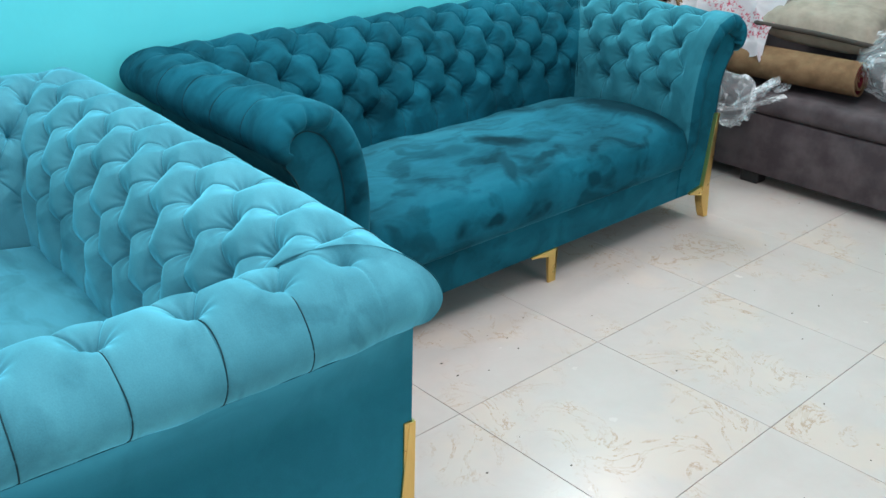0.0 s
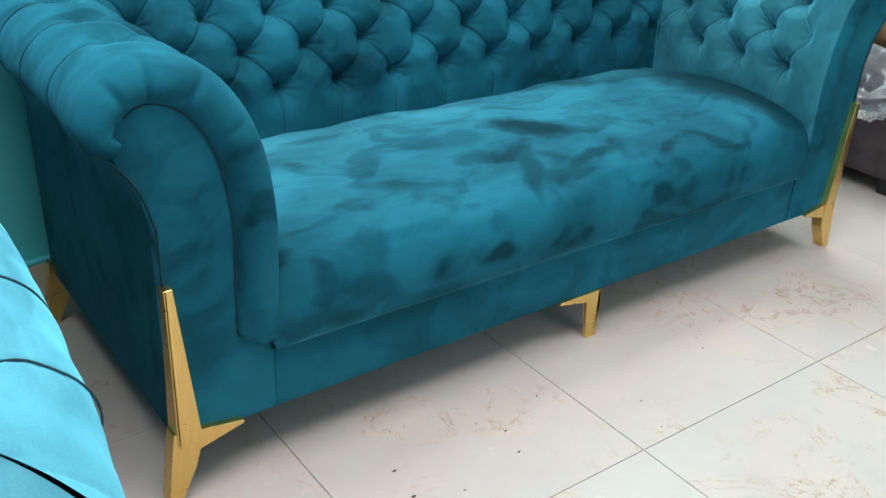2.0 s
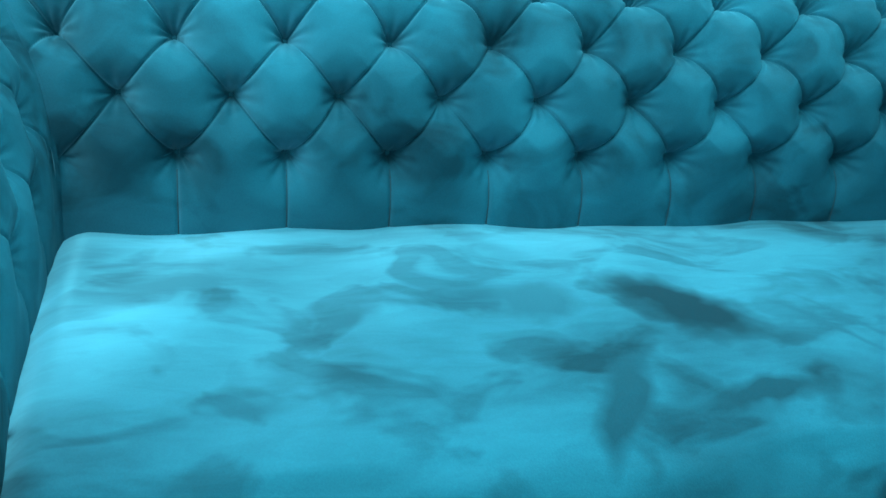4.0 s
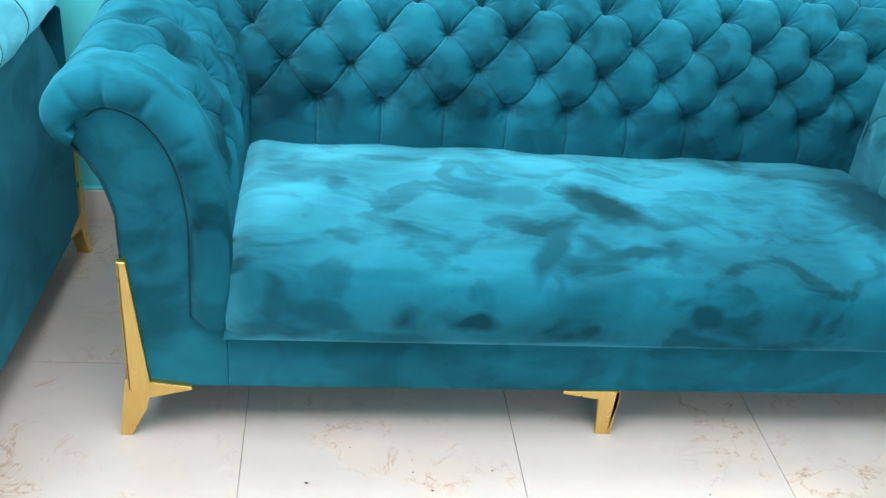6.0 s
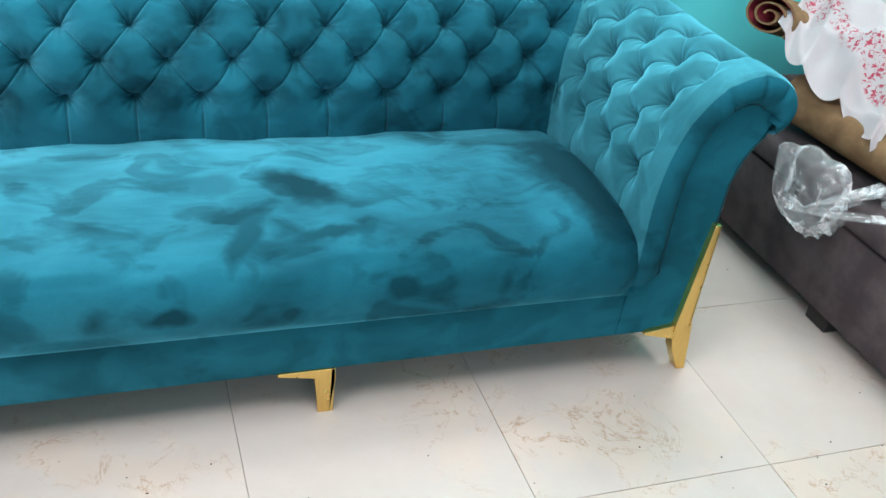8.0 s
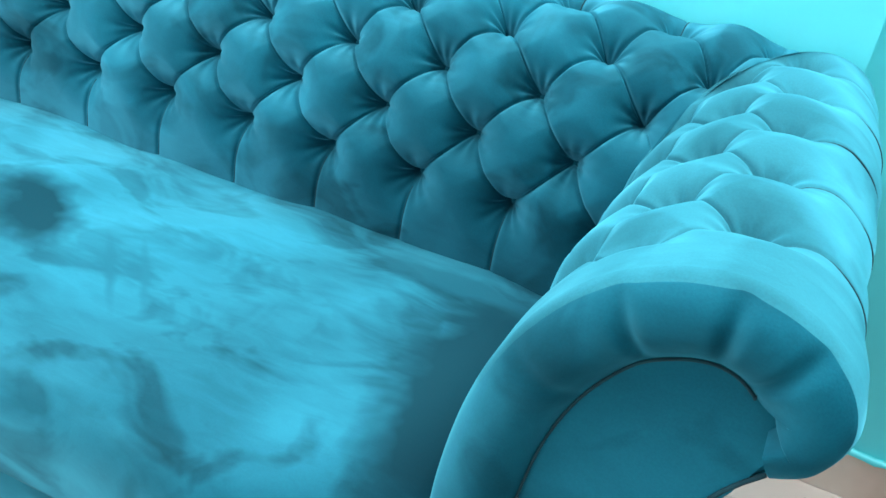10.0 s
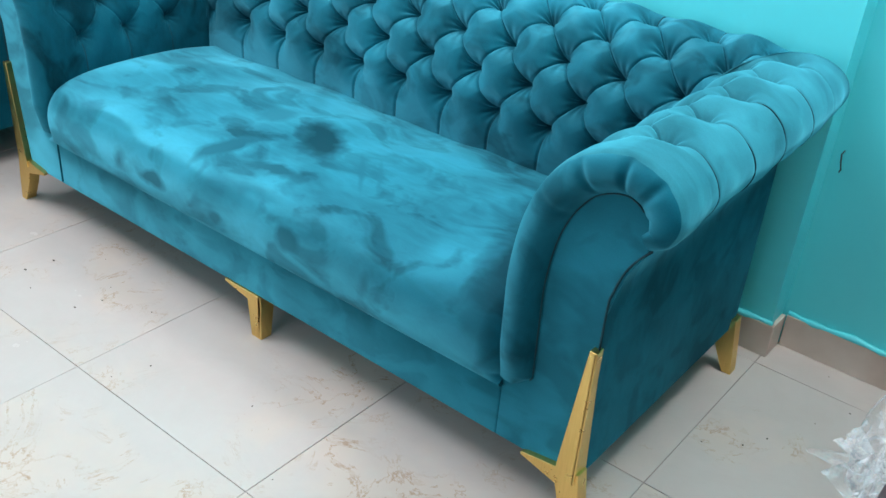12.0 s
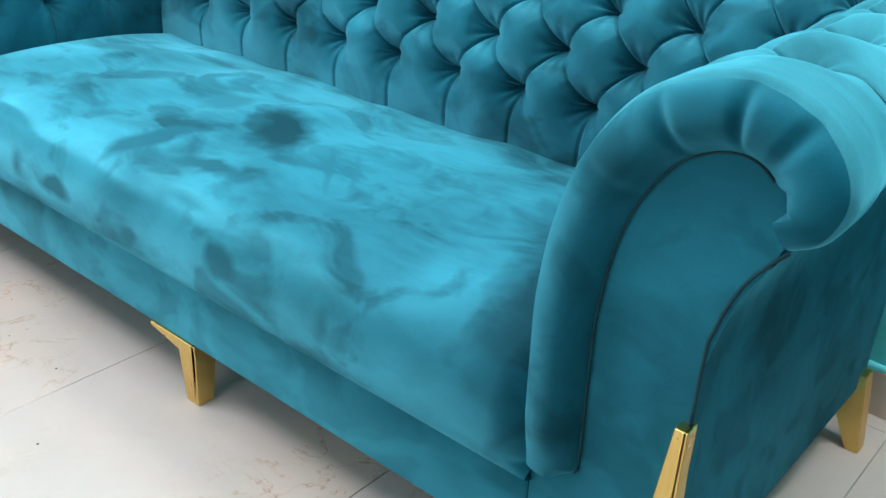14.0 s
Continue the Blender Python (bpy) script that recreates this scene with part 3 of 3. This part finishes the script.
box(bm, LEFT_X - 0.2, LEFT_X, -3.3, -0.55, 2.65, TOP)
box(bm, LEFT_X - 0.2, LEFT_X, -3.3, -0.55, 0, 0.45)
setting("wall_west", bm, PAINT, "turquoise painted side wall with a wide opening added for daylight", "wall")
setting("ceiling", boxed(LEFT_X - 0.2, RIGHT_X + 0.2, NEAR_Y - 0.2, NICHE_Y + 0.2, TOP, TOP + 0.15), WHITE, "white painted ceiling", "ceiling")
bm = boxed(LEFT_X, -1.2, NEAR_Y - 0.2, NEAR_Y, 0, TOP)
box(bm, 1.6, RIGHT_X, NEAR_Y - 0.2, NEAR_Y, 0, TOP)
box(bm, -1.2, 1.6, NEAR_Y - 0.2, NEAR_Y, 2.75, TOP)
setting("wall_south", bm, PAINT, "turquoise front wall with a wide opening added for fill light", "wall")
setting("ground", boxed(-60, 60, -60, 60, -0.3, -0.06), plain("street_concrete", (0.2, 0.19, 0.18), (0.28, 0.27, 0.25), 0.9), "concrete ground outside", "ground")
floor = setting("floor", boxed(LEFT_X, RIGHT_X, NEAR_Y, NICHE_Y, -0.055, -0.0035), GROUT, "cream marble tile floor with dark hairline joints", "floor")

# skirting tiles
skirt = tagged(new("baseboard"), "beige stone tile skirting with worn top edge", "skirting", kind="structure")
for x0, x1, yy in [(LEFT_X + 0.6 * i, LEFT_X + 0.6 * i + 0.597, WALL_Y) for i in range(8)] + [(0.6, EDGE_X + 0.012, WALL_Y)] + \
        [(EDGE_X + 0.014 + 0.6 * i, EDGE_X + 0.611 + 0.6 * i, NICHE_Y) for i in range(4)]:
    part("skirting_tile", boxed(x0, x1, yy - 0.012, yy - 0.0005, 0, 0.095, bevel=0.0015, seg=1), SKIRT, skirt)
part("skirting_tile", boxed(EDGE_X + 0.0005, EDGE_X + 0.012, WALL_Y + 0.001, NICHE_Y - 0.013, 0, 0.095, bevel=0.0015, seg=1), SKIRT, skirt)

# the wall paint ends in a thick uneven edge over the skirting
rnd = random.Random(11)
for x0, x1, yy in ((-1.9, EDGE_X + 0.014, WALL_Y), (EDGE_X + 0.014, RIGHT_X, NICHE_Y)):
    pts, rad = [], []
    for i in range(int((x1 - x0) / 0.035) + 1):
        pts.append((min(x0 + 0.035 * i, x1), yy - 0.004 + rnd.uniform(-0.0025, 0.0015), 0.0985 + rnd.uniform(-0.004, 0.003)))
        rad.append(rnd.uniform(0.006, 0.0105))
    smooth(part("paint_edge", tube(bmesh.new(), pts, rad, 8), PAINT, skirt, "uneven turquoise paint edge"))

# floor tiles of 0.6 m
TILE_X, TILE_Y = 0.33, -0.45
tile_mesh = None
for i in range(-9, 7):
    for j in range(-8, 4):
        x0, y0 = TILE_X + 0.6 * i, TILE_Y + 0.6 * j
        if x0 + 0.6 <= LEFT_X or x0 >= RIGHT_X or y0 >= NICHE_Y or y0 + 0.6 <= NEAR_Y:
            continue
        if tile_mesh is None:
            bm = boxed(0.0008, 0.5992, 0.0008, 0.5992, -0.008, 0.0, bevel=0.0008, seg=1)
            ob = part("floor_tile", bm, MARBLE, floor)
            tile_mesh = ob.data
        else:
            ob = new("floor_tile", tile_mesh)
            ob.parent = floor
        ob.location = (x0, y0, random.uniform(-0.0004, 0.0002))

# ---- charcoal sofa and what lies on it ----
def lumpy(bm, amount, scale, seed):
    """Pushes the corners of a mesh in and out by smooth noise."""
    for v in bm.verts:
        v.co += noise.noise_vector(v.co * scale + Vector((seed, 0, 0))) * amount


def cushion(w, h, t, n=22):
    """A square stuffed cushion lying flat: thick in the middle, thin corners."""
    bm = bmesh.new()
    rows = []
    for side in (1, -1):
        grid = []
        for i in range(n + 1):
            row = []
            for j in range(n + 1):
                u, v = 2 * i / n - 1, 2 * j / n - 1
                k = ((1 - u ** 4) * (1 - v ** 4)) ** 0.5
                pinch = 1 - 0.07 * (1 - abs(u)) * (abs(v) ** 3)
                pinch2 = 1 - 0.07 * (1 - abs(v)) * (abs(u) ** 3)
                row.append(bm.verts.new((u * w / 2 * pinch2, v * h / 2 * pinch, side * (0.004 + t / 2 * k))))
            grid.append(row)
        rows.append(grid)
    for s, grid in zip((1, -1), rows):
        for i in range(n):
            for j in range(n):
                f = (grid[i][j], grid[i + 1][j], grid[i + 1][j + 1], grid[i][j + 1])
                bm.faces.new(f if s > 0 else f[::-1])
    bmesh.ops.remove_doubles(bm, verts=bm.verts, dist=0.0005)
    return bm


def sheet(fn, nu, nv, thick):
    """A cloth: a grid from fn(u, v) with a little thickness."""
    bm = bmesh.new()
    g = [[bm.verts.new(fn(i / nu, j / nv)) for j in range(nv + 1)] for i in range(nu + 1)]
    for i in range(nu):
        for j in range(nv):
            bm.faces.new((g[i][j], g[i + 1][j], g[i + 1][j + 1], g[i][j + 1]))
    bmesh.ops.solidify(bm, geom=bm.faces[:], thickness=thick)
    return bm


def film_plastic():
    """Thin crumpled clear film: mostly see-through, with milky folds and sharp glints."""
    m, n, b = mat("clear_plastic_film", 0.12)
    v = coords(n)
    fold = noise_tex(n, v, 8.0, 6.0, 0.62, 1.8)
    b.inputs["Base Color"].default_value = (0.86, 0.88, 0.9, 1)
    n.links.new(ramp(n, fold, [(0.42, (0.10,) * 3), (0.55, (0.24,) * 3), (0.68, (0.85,) * 3)]), b.inputs["Alpha"])
    bump(n, b, noise_tex(n, v, 14.0, 3.0, 0.5, 1.5), 0.5, 0.015)
    return m


FILM = film_plastic()
BEIGE = plain("beige_velvet", (0.22, 0.185, 0.145), (0.30, 0.255, 0.205), 0.85, 90.0, 0.15, 0.2)
PIPING = plain("dark_brown_piping", (0.03, 0.024, 0.018), (0.045, 0.035, 0.028), 0.8)
TAN = plain("tan_felt", (0.135, 0.080, 0.042), (0.20, 0.122, 0.066), 0.95, 120.0, 0.25, 0.1)
MAROON = plain("maroon_pile", (0.10, 0.012, 0.018), (0.17, 0.02, 0.03), 0.95, 150.0, 0.3, 0.1)
BROWN = plain("brown_velvet", (0.13, 0.10, 0.092), (0.19, 0.15, 0.138), 0.85, 80.0, 0.15, 0.2)
FOAM = plain("white_foam_wrap", (0.78, 0.78, 0.80), (0.84, 0.84, 0.85), 0.45, 9.0, 0.5, 0.4)
GREEN = plain("bottle_green_velvet", (0.004, 0.06, 0.055), (0.008, 0.09, 0.08), 0.85)
CRYSTAL, _, _cb = mat("clear_crystal", 0.05)
_cb.inputs["Base Color"].default_value = (0.9, 0.9, 0.95, 1)
_cb.inputs["Specular IOR Level"].default_value = 1.0


def printed_cloth():
    m, n, b = mat("white_cotton_with_pink_print", 0.85)
    v = coords(n)
    flower = ramp(n, noise_tex(n, v, 80.0, 3.0, 0.6, 0.6), [(0.53, (0, 0, 0)), (0.57, (1, 1, 1))])
    strip = n.nodes.new("ShaderNodeTexWave")
    strip.inputs["Scale"].default_value = 1.5
    strip.inputs["Distortion"].default_value = 1.2
    n.links.new(v, strip.inputs["Vector"])
    zone = ramp(n, strip.outputs["Fac"], [(0.74, (0, 0, 0)), (0.86, (1, 1, 1))])
    k = n.nodes.new("ShaderNodeMath")
    k.operation = "MULTIPLY"
    n.links.new(flower, k.inputs[0])
    n.links.new(zone, k.inputs[1])
    base = mixc(n, noise_tex(n, v, 6.0), (0.58, 0.52, 0.54), (0.68, 0.65, 0.67))
    n.links.new(mixc(n, k.outputs[0], base, (0.55, 0.07, 0.12)), b.inputs["Base Color"])
    bump(n, b, noise_tex(n, v, 300.0, 2.0), 0.1, 0.001)
    return m


COTTON = printed_cloth()


def charcoal_sofa():
    root = thing("charcoal_sofa", 1.385, 0.86, 0, 0, label="charcoal suede sofa with a quilted arm, piled with bundles", category="sofa")
    L, A = 1.76, 0.235
    smooth(part("base", boxed(0.0, 0.94, -L + A + 0.003, 0, 0.055, 0.325, bevel=0.012), SUEDE, root), 40)
    bm = boxed(-0.014, 0.68, -L + A + 0.004, 0, 0.327, 0.425, bevel=0.032, seg=4)
    smooth(part("seat_cushion", bm, SUEDE, root), 40)
    bm = boxed(0.66, 0.95, -L + A + 0.004, 0, 0.327, 0.78, bevel=0.06, seg=4)
    for v in bm.verts:
        if v.co.z > 0.6:
            v.co.x += 0.05
    smooth(part("backrest", bm, SUEDE, root), 40)
    arm = smooth(part("armrest", boxed(0.0, 0.97, -L, -L + A, 0.055, 0.555, bevel=0.03, seg=4), SUEDE, root), 40)
    # front of the arm: a framed panel with stitched lozenges
    bm = bmesh.new()
    for y0, y1 in ((-L + 0.012, -L + 0.030), (-L + A - 0.030, -L + A - 0.012)):
        box(bm, -0.010, 0.006, y0, y1, 0.075, 0.53, bevel=0.005)
    smooth(part("panel_border", bm, SUEDE, arm), 40)
    bm = bmesh.new()
    n, m = 34, 90
    y0, y1, z0, z1 = -L + 0.032, -L + A - 0.032, 0.08, 0.52
    g = []
    for i in range(n + 1):
        row = []
        for j in range(m + 1):
            yy, zz = y0 + (y1 - y0) * i / n, z0 + (z1 - z0) * j / m
            a, b = ((yy - y0) / 0.09 + (zz - z0) / 0.12) % 1, ((yy - y0) / 0.09 - (zz - z0) / 0.12) % 1
            d = min(a, 1 - a, b, 1 - b)
            row.append(bm.verts.new((-0.009 * min(1, d / 0.14) ** 0.5 + 0.001, yy, zz)))
        g.append(row)
    for i in range(n):
        for j in range(m):
            bm.faces.new((g[i][j], g[i + 1][j], g[i + 1][j + 1], g[i][j + 1]))
    smooth(part("quilted_panel", bm, SUEDE, arm, "suede panel stitched in lozenges"))
    for xx in (0.06, 0.76):
        for yy in (-0.84, -L + 0.09):
            part("foot", boxed(xx - 0.04, xx + 0.04, yy - 0.045, yy + 0.045, 0, 0.054, bevel=0.006), BLACK, root)
    return root


charcoal_sofa()


def rolled_mat(x, y, z, length, rz, tilt, r, label, sq=0.86):
    """A mat rolled up with its maroon pile inside; the end shows the spiral."""
    root = tagged(new("rolled_mat"), label, "rolled mat", "rolled mats")
    root.matrix_world = pose(x, y, z, 0, tilt, rz)
    bm = bmesh.new()
    turns, seg, layers = 2.6, 90, []
    for end in (-length / 2, length / 2):
        ring_o, ring_i = [], []
        for i in range(seg + 1):
            a = i / seg * turns * math.tau
            rr = 0.022 + (r - 0.022) * i / seg
            ring_o.append(bm.verts.new((end + 0.006 * math.sin(a), rr * math.cos(a), sq * rr * math.sin(a))))
            ring_i.append(bm.verts.new((end + 0.006 * math.sin(a), (rr - 0.010) * math.cos(a), sq * (rr - 0.010) * math.sin(a))))
        layers.append((ring_o, ring_i))
    (o0, i0), (o1, i1) = layers
    for i in range(seg):
        bm.faces.new((o0[i], o0[i + 1], o1[i + 1], o1[i]))
        bm.faces.new((o0[i], i0[i], i0[i + 1], o0[i + 1]))
        bm.faces.new((o1[i + 1], i1[i + 1], i1[i], o1[i]))
    smooth(part("backing", bm, TAN, root), 50)
    bm = bmesh.new()
    rows = []
    for end in (-length / 2 + 0.001, length / 2 - 0.001):
        row = []
        for i in range(seg + 1):
            a = i / seg * turns * math.tau
            rr = 0.022 + (r - 0.022) * i / seg - 0.0105
            row.append(bm.verts.new((end, rr * math.cos(a), sq * rr * math.sin(a))))
        rows.append(row)
    for i in range(seg):
        bm.faces.new((rows[0][i + 1], rows[0][i], rows[1][i], rows[1][i + 1]))
    smooth(part("inner_face", bm, MAROON, root, "maroon pile face"))
    return root


rolled_mat(1.50, 0.05, 0.52, 0.78, 96, 0, 0.10, "tan felt mat rolled up with maroon pile inside")
rolled_mat(1.71, 0.67, 0.635, 0.62, 8, 14, 0.115, "loosely rolled tan mat leaning by the wall", 0.6)
rolled_mat(1.60, 0.46, 0.645, 0.36, 84, 0, 0.095, "tan felt mat rolled up under a printed cloth")

# cushion with dark piping
pil = thing("cushion", 1.85, -0.07, 0.67, 0, label="beige velvet cushion with dark brown piping on a rolled mat", category="cushion")
pil.matrix_world = pose(1.80, -0.07, 0.705, 2, -7, 4)
bm = cushion(0.52, 0.52, 0.18)
for v in bm.verts:
    if v.co.z > 0.02:
        v.co.z -= 0.028 * math.exp(-((v.co.x - 0.03) ** 2 + (v.co.y - 0.02) ** 2) / 0.006)
smooth(part("cover", bm, BEIGE, pil))
edge = []
for i in range(80):
    t = i / 20
    k, f = int(t), t - int(t)
    u, v = [(-1 + 2 * f, -1), (1, -1 + 2 * f), (1 - 2 * f, 1), (-1, 1 - 2 * f)][k]
    edge.append((u * 0.26 * (1 - 0.07 * (1 - abs(v)) * abs(u) ** 3), v * 0.26 * (1 - 0.07 * (1 - abs(u)) * abs(v) ** 3), 0))
smooth(part("piping", tube(bmesh.new(), edge, 0.012, 8, True), PIPING, pil, "dark brown piping"))

# small headrest cushion with crystal studs
head = thing("headrest_cushion", 2.24, 0.62, 0.885, 14, label="brown velvet headrest cushion with crystal studs", category="cushion")
bm = boxed(-0.10, 0.10, -0.19, 0.19, -0.12, 0.12, bevel=0.07, seg=5)
lumpy(bm, 0.012, 6.0, 3)
smooth(part("cover", bm, BROWN, head))
for yy, zz in ((-0.08, 0.05), (0.04, 0.07), (-0.02, -0.03), (0.10, -0.02)):
    bm = bmesh.new()
    bmesh.ops.create_icosphere(bm, subdivisions=1, radius=0.009, matrix=Matrix.Translation((-0.104, yy, zz)))
    part("stud", bm, CRYSTAL, head, "clear crystal stud")

bol = thing("bolster", 2.55, 0.42, 0.78, 0, label="bottle green velvet bolster behind the charcoal sofa", category="bolster")
bm = boxed(-0.11, 0.11, -0.28, 0.28, -0.775, 0.20, bevel=0.08, seg=4)
smooth(part("cover", bm, GREEN, bol))

# tall pile wrapped in white foam
wrap = thing("wrapped_furniture", 3.08, -0.15, 0, 0, label="tall piece of furniture wrapped in white foam sheet", category="wrapped furniture")
bm = boxed(-0.40, 0.40, -0.74, 0.66, 0.002, 1.5, bevel=0.14, seg=5)
bmesh.ops.subdivide_edges(bm, edges=bm.edges[:], cuts=3, use_grid_fill=True)
for v in bm.verts:
    if v.co.z > 0.06:
        v.co += noise.noise_vector(v.co * 2.4) * 0.07 + noise.noise_vector(v.co * 7.0) * 0.02
smooth(part("wrapping", bm, FOAM, wrap))
fold = thing("foam_bundle", 2.24, -0.10, 0.93, 0, label="bundle of crumpled white foam wrap lying on the backrest", category="foam wrap")
bm = bmesh.new()
bmesh.ops.create_icosphere(bm, subdivisions=5, radius=1.0)
for v in bm.verts:
    co = v.co.copy()
    k = 1 + 0.22 * noise.noise(co * 1.7 + Vector((4, 0, 0))) + 0.10 * abs(noise.noise(co * 4.5)) + 0.03 * noise.noise(co * 11)
    v.co = Vector((co.x * 0.24 * k, co.y * 0.46 * k, max(co.z * 0.27 * k, -0.145)))
smooth(part("wrap", bm, FOAM, fold))

# printed cloth thrown over the mats
def cloth(u, v):
    x = -0.27 + 0.58 * u + 0.02 * math.sin(7 * v)
    y = -0.27 + 0.52 * v + 0.05 * u + 0.02 * math.sin(6 * u)
    z = 0.045 * math.exp(-((x - 0.02) / 0.15) ** 2) + 0.06 * v * v
    # sharp folds, as in a cloth that was folded small and thrown down
    for k, (a, b, c) in enumerate(((9, 4, 0.3), (-5, 11, 1.1), (13, -6, 2.0))):
        f = (a * u + b * v + c + 0.7 * noise.noise(Vector((3 * u, 3 * v, k)))) % 3.2 / 3.2
        z += (0.026, 0.022, 0.016)[k] * (1 - abs(2 * f - 1)) ** 2.5
    z += 0.018 * noise.noise(Vector((6 * u, 6 * v, 7))) + 0.003 * noise.noise(Vector((15 * u, 15 * v, 9)))
    drop = max(0.0, 0.35 - u)
    return (x + 0.12 * drop, y + 0.02 * noise.noise(Vector((4 * u, 5 * v, 2))), z - 0.5 * drop * (1 - 0.6 * v))


pc = thing("folded_cloth", 1.63, 0.33, 0.700, 0, label="white cotton cloth with pink flower print, thrown over rolled mats", category="cloth")
smooth(part("cloth", sheet(cloth, 76, 84, 0.004), COTTON, pc))
heap = thing("felt_heap", 2.03, -0.66, 0.60, 20, label="mustard brown felt heaped on the arm of the charcoal sofa", category="fabric")
bm = bmesh.new()
bmesh.ops.create_icosphere(bm, subdivisions=4, radius=0.2, matrix=Matrix.Diagonal((1.0, 1.15, 0.85, 1)))
lumpy(bm, 0.07, 4.0, 9)
for v in bm.verts:
    v.co.z = max(v.co.z, -0.042)
smooth(part("felt", bm, TAN, heap))


def plastic_bag(name, x, y, z, rx, ry, rz_, seed, knot, tails, label):
    """A knotted bag of clear film: a pouch with folds that run to the knot, and a gathered neck beyond it."""
    root = tagged(new(name), label, "plastic bag", "clear plastic bags")
    root.matrix_world = pose(x, y, z)
    axis = Vector(knot).normalized()
    side = axis.orthogonal().normalized()
    up = axis.cross(side)
    bm = bmesh.new()
    bmesh.ops.create_icosphere(bm, subdivisions=6, radius=1.0)
    for v in bm.verts:
        c = v.co.copy()
        ang, lat = math.atan2(c.dot(up), c.dot(side)), c.dot(axis)
        near = max(0.0, lat) ** 2
        fold = math.sin(13 * ang + 3 * noise.noise(c * 2 + Vector((seed, 0, 0)))) * 0.05 * (0.25 + near) + math.sin(29 * ang + seed) * 0.018 * near
        k = 1 + 0.20 * noise.noise(c * 1.6 + Vector((seed, 0, 0))) + 0.05 * noise.noise(c * 5 + Vector((0, seed, 0))) + fold
        v.co = Vector((c.x * rx, c.y * ry, c.z * rz_)) * k
    smooth(part("pouch", bm, FILM, root))
    p0 = Vector(knot)
    for tail in tails:
        bm = bmesh.new()
        n, seg = 12, 64
        rings = []
        d = Vector(tail)
        m = d.to_track_quat("Z", "Y").to_matrix()
        for i in range(n + 1):
            t = i / n
            r = 0.014 + 0.32 * d.length * t ** 0.8
            rings.append([bm.verts.new(p0 + d * (t * (1 + 0.12 * math.sin(3 * a + seed))) + m @ Vector((math.cos(a) * r * (1 + 0.30 * math.sin(8 * a + seed)), 0.45 * math.sin(a) * r * (1 + 0.35 * math.sin(11 * a)), 0)))
                          for a in [k * math.tau / seg for k in range(seg)]])
        for i in range(n):
            for k in range(seg):
                bm.faces.new((rings[i][k], rings[i][(k + 1) % seg], rings[i + 1][(k + 1) % seg], rings[i + 1][k]))
        smooth(part("neck", bm, FILM, root, "gathered neck of milky film"))
    return root


plastic_bag("plastic_bag", 1.350, 0.165, 0.375, 0.056, 0.15, 0.125, 2.0, (-0.026, -0.035, -0.045), [(0.05, -0.20, 0.13), (-0.046, 0.015, 0.02)], "clear plastic bag hanging over the seat edge")
plastic_bag("plastic_bag", 1.69, -0.46, 0.585, 0.19, 0.22, 0.15, 7.0, (-0.10, -0.18, 0.05), [(0.14, -0.20, 0.05)], "large crumpled clear plastic bag on the charcoal sofa")

# bulb on the wall, added out of view; its place chosen to brighten the wall
lamp = thing("added_wall_lamp", 1.40, NICHE_Y - 0.001, 2.55, 0, label="plain bulb in a white wall holder, added out of view as fill", category="wall lamp")
bm = bmesh.new()
bmesh.ops.create_cone(bm, cap_ends=True, segments=20, radius1=0.045, radius2=0.028, depth=0.09, matrix=pose(0, -0.045, 0, 90, 0, 0))
smooth(part("holder", bm, WHITE, lamp), 40)
GLOW, _, gb = mat("lit_bulb", 0.3)
gb.inputs["Emission Color"].default_value = (1.0, 0.97, 0.93, 1)
gb.inputs["Emission Strength"].default_value = 25.0
bm = bmesh.new()
bmesh.ops.create_uvsphere(bm, u_segments=20, v_segments=12, radius=0.05, matrix=Matrix.Translation((0, -0.13, 0)))
smooth(part("bulb", bm, GLOW, lamp, "added lit frosted bulb"))

# ceiling panel out of view, added as a body for the overhead light
panel = thing("assumed_ceiling_panel", -0.9, -0.8, 2.90, 0, label="wide white panel assumed out of view for the overhead light", category="ceiling light")
bm = bmesh.new()
for q in ((-1.14, 1.14, -0.79, -0.755), (-1.14, 1.14, 0.755, 0.79), (-1.14, -1.105, -0.755, 0.755), (1.105, 1.14, -0.755, 0.755)):
    box(bm, *q, -0.005, 0.049, bevel=0.003)
part("frame", bm, WHITE, panel)
part("diffuser", boxed(-1.105, 1.105, -0.755, 0.755, 0.0, 0.02), WHITE, panel, "white diffuser")

# nail with a loop of wire on the wall
nail = thing("wall_hook", 0.958, NICHE_Y - 0.0005, 0.55, 0, label="bent wire hook on the turquoise wall", category="hook")
smooth(part("wire", tube(bmesh.new(), [(0, 0, 0.02), (0, -0.02, 0.018), (0.004, -0.024, 0.0), (0.008, -0.02, -0.02), (0.004, -0.012, -0.03)], 0.002, 6), BLACK, nail))

# specks of dirt on the floor
bm = bmesh.new()
rnd = random.Random(4)
for i in range(90):
    x, y = rnd.uniform(-1.3, 1.35), rnd.uniform(-1.6, -0.12)
    if i % 7 == 0:
        x, y = rnd.uniform(0.95, 1.34), rnd.uniform(0.0, 0.86)
    r = rnd.uniform(0.0010, 0.0030)
    bmesh.ops.create_icosphere(bm, subdivisions=1, radius=r, matrix=Matrix.Translation((x, y, r * 0.3)) @ Matrix.Diagonal((rnd.uniform(0.7, 2.2), 1, 0.45, 1)))
tagged(part("floor_dirt", bm, PIPING, None), "dark specks of dirt and lint on the tile floor", "dirt", kind="stuff")
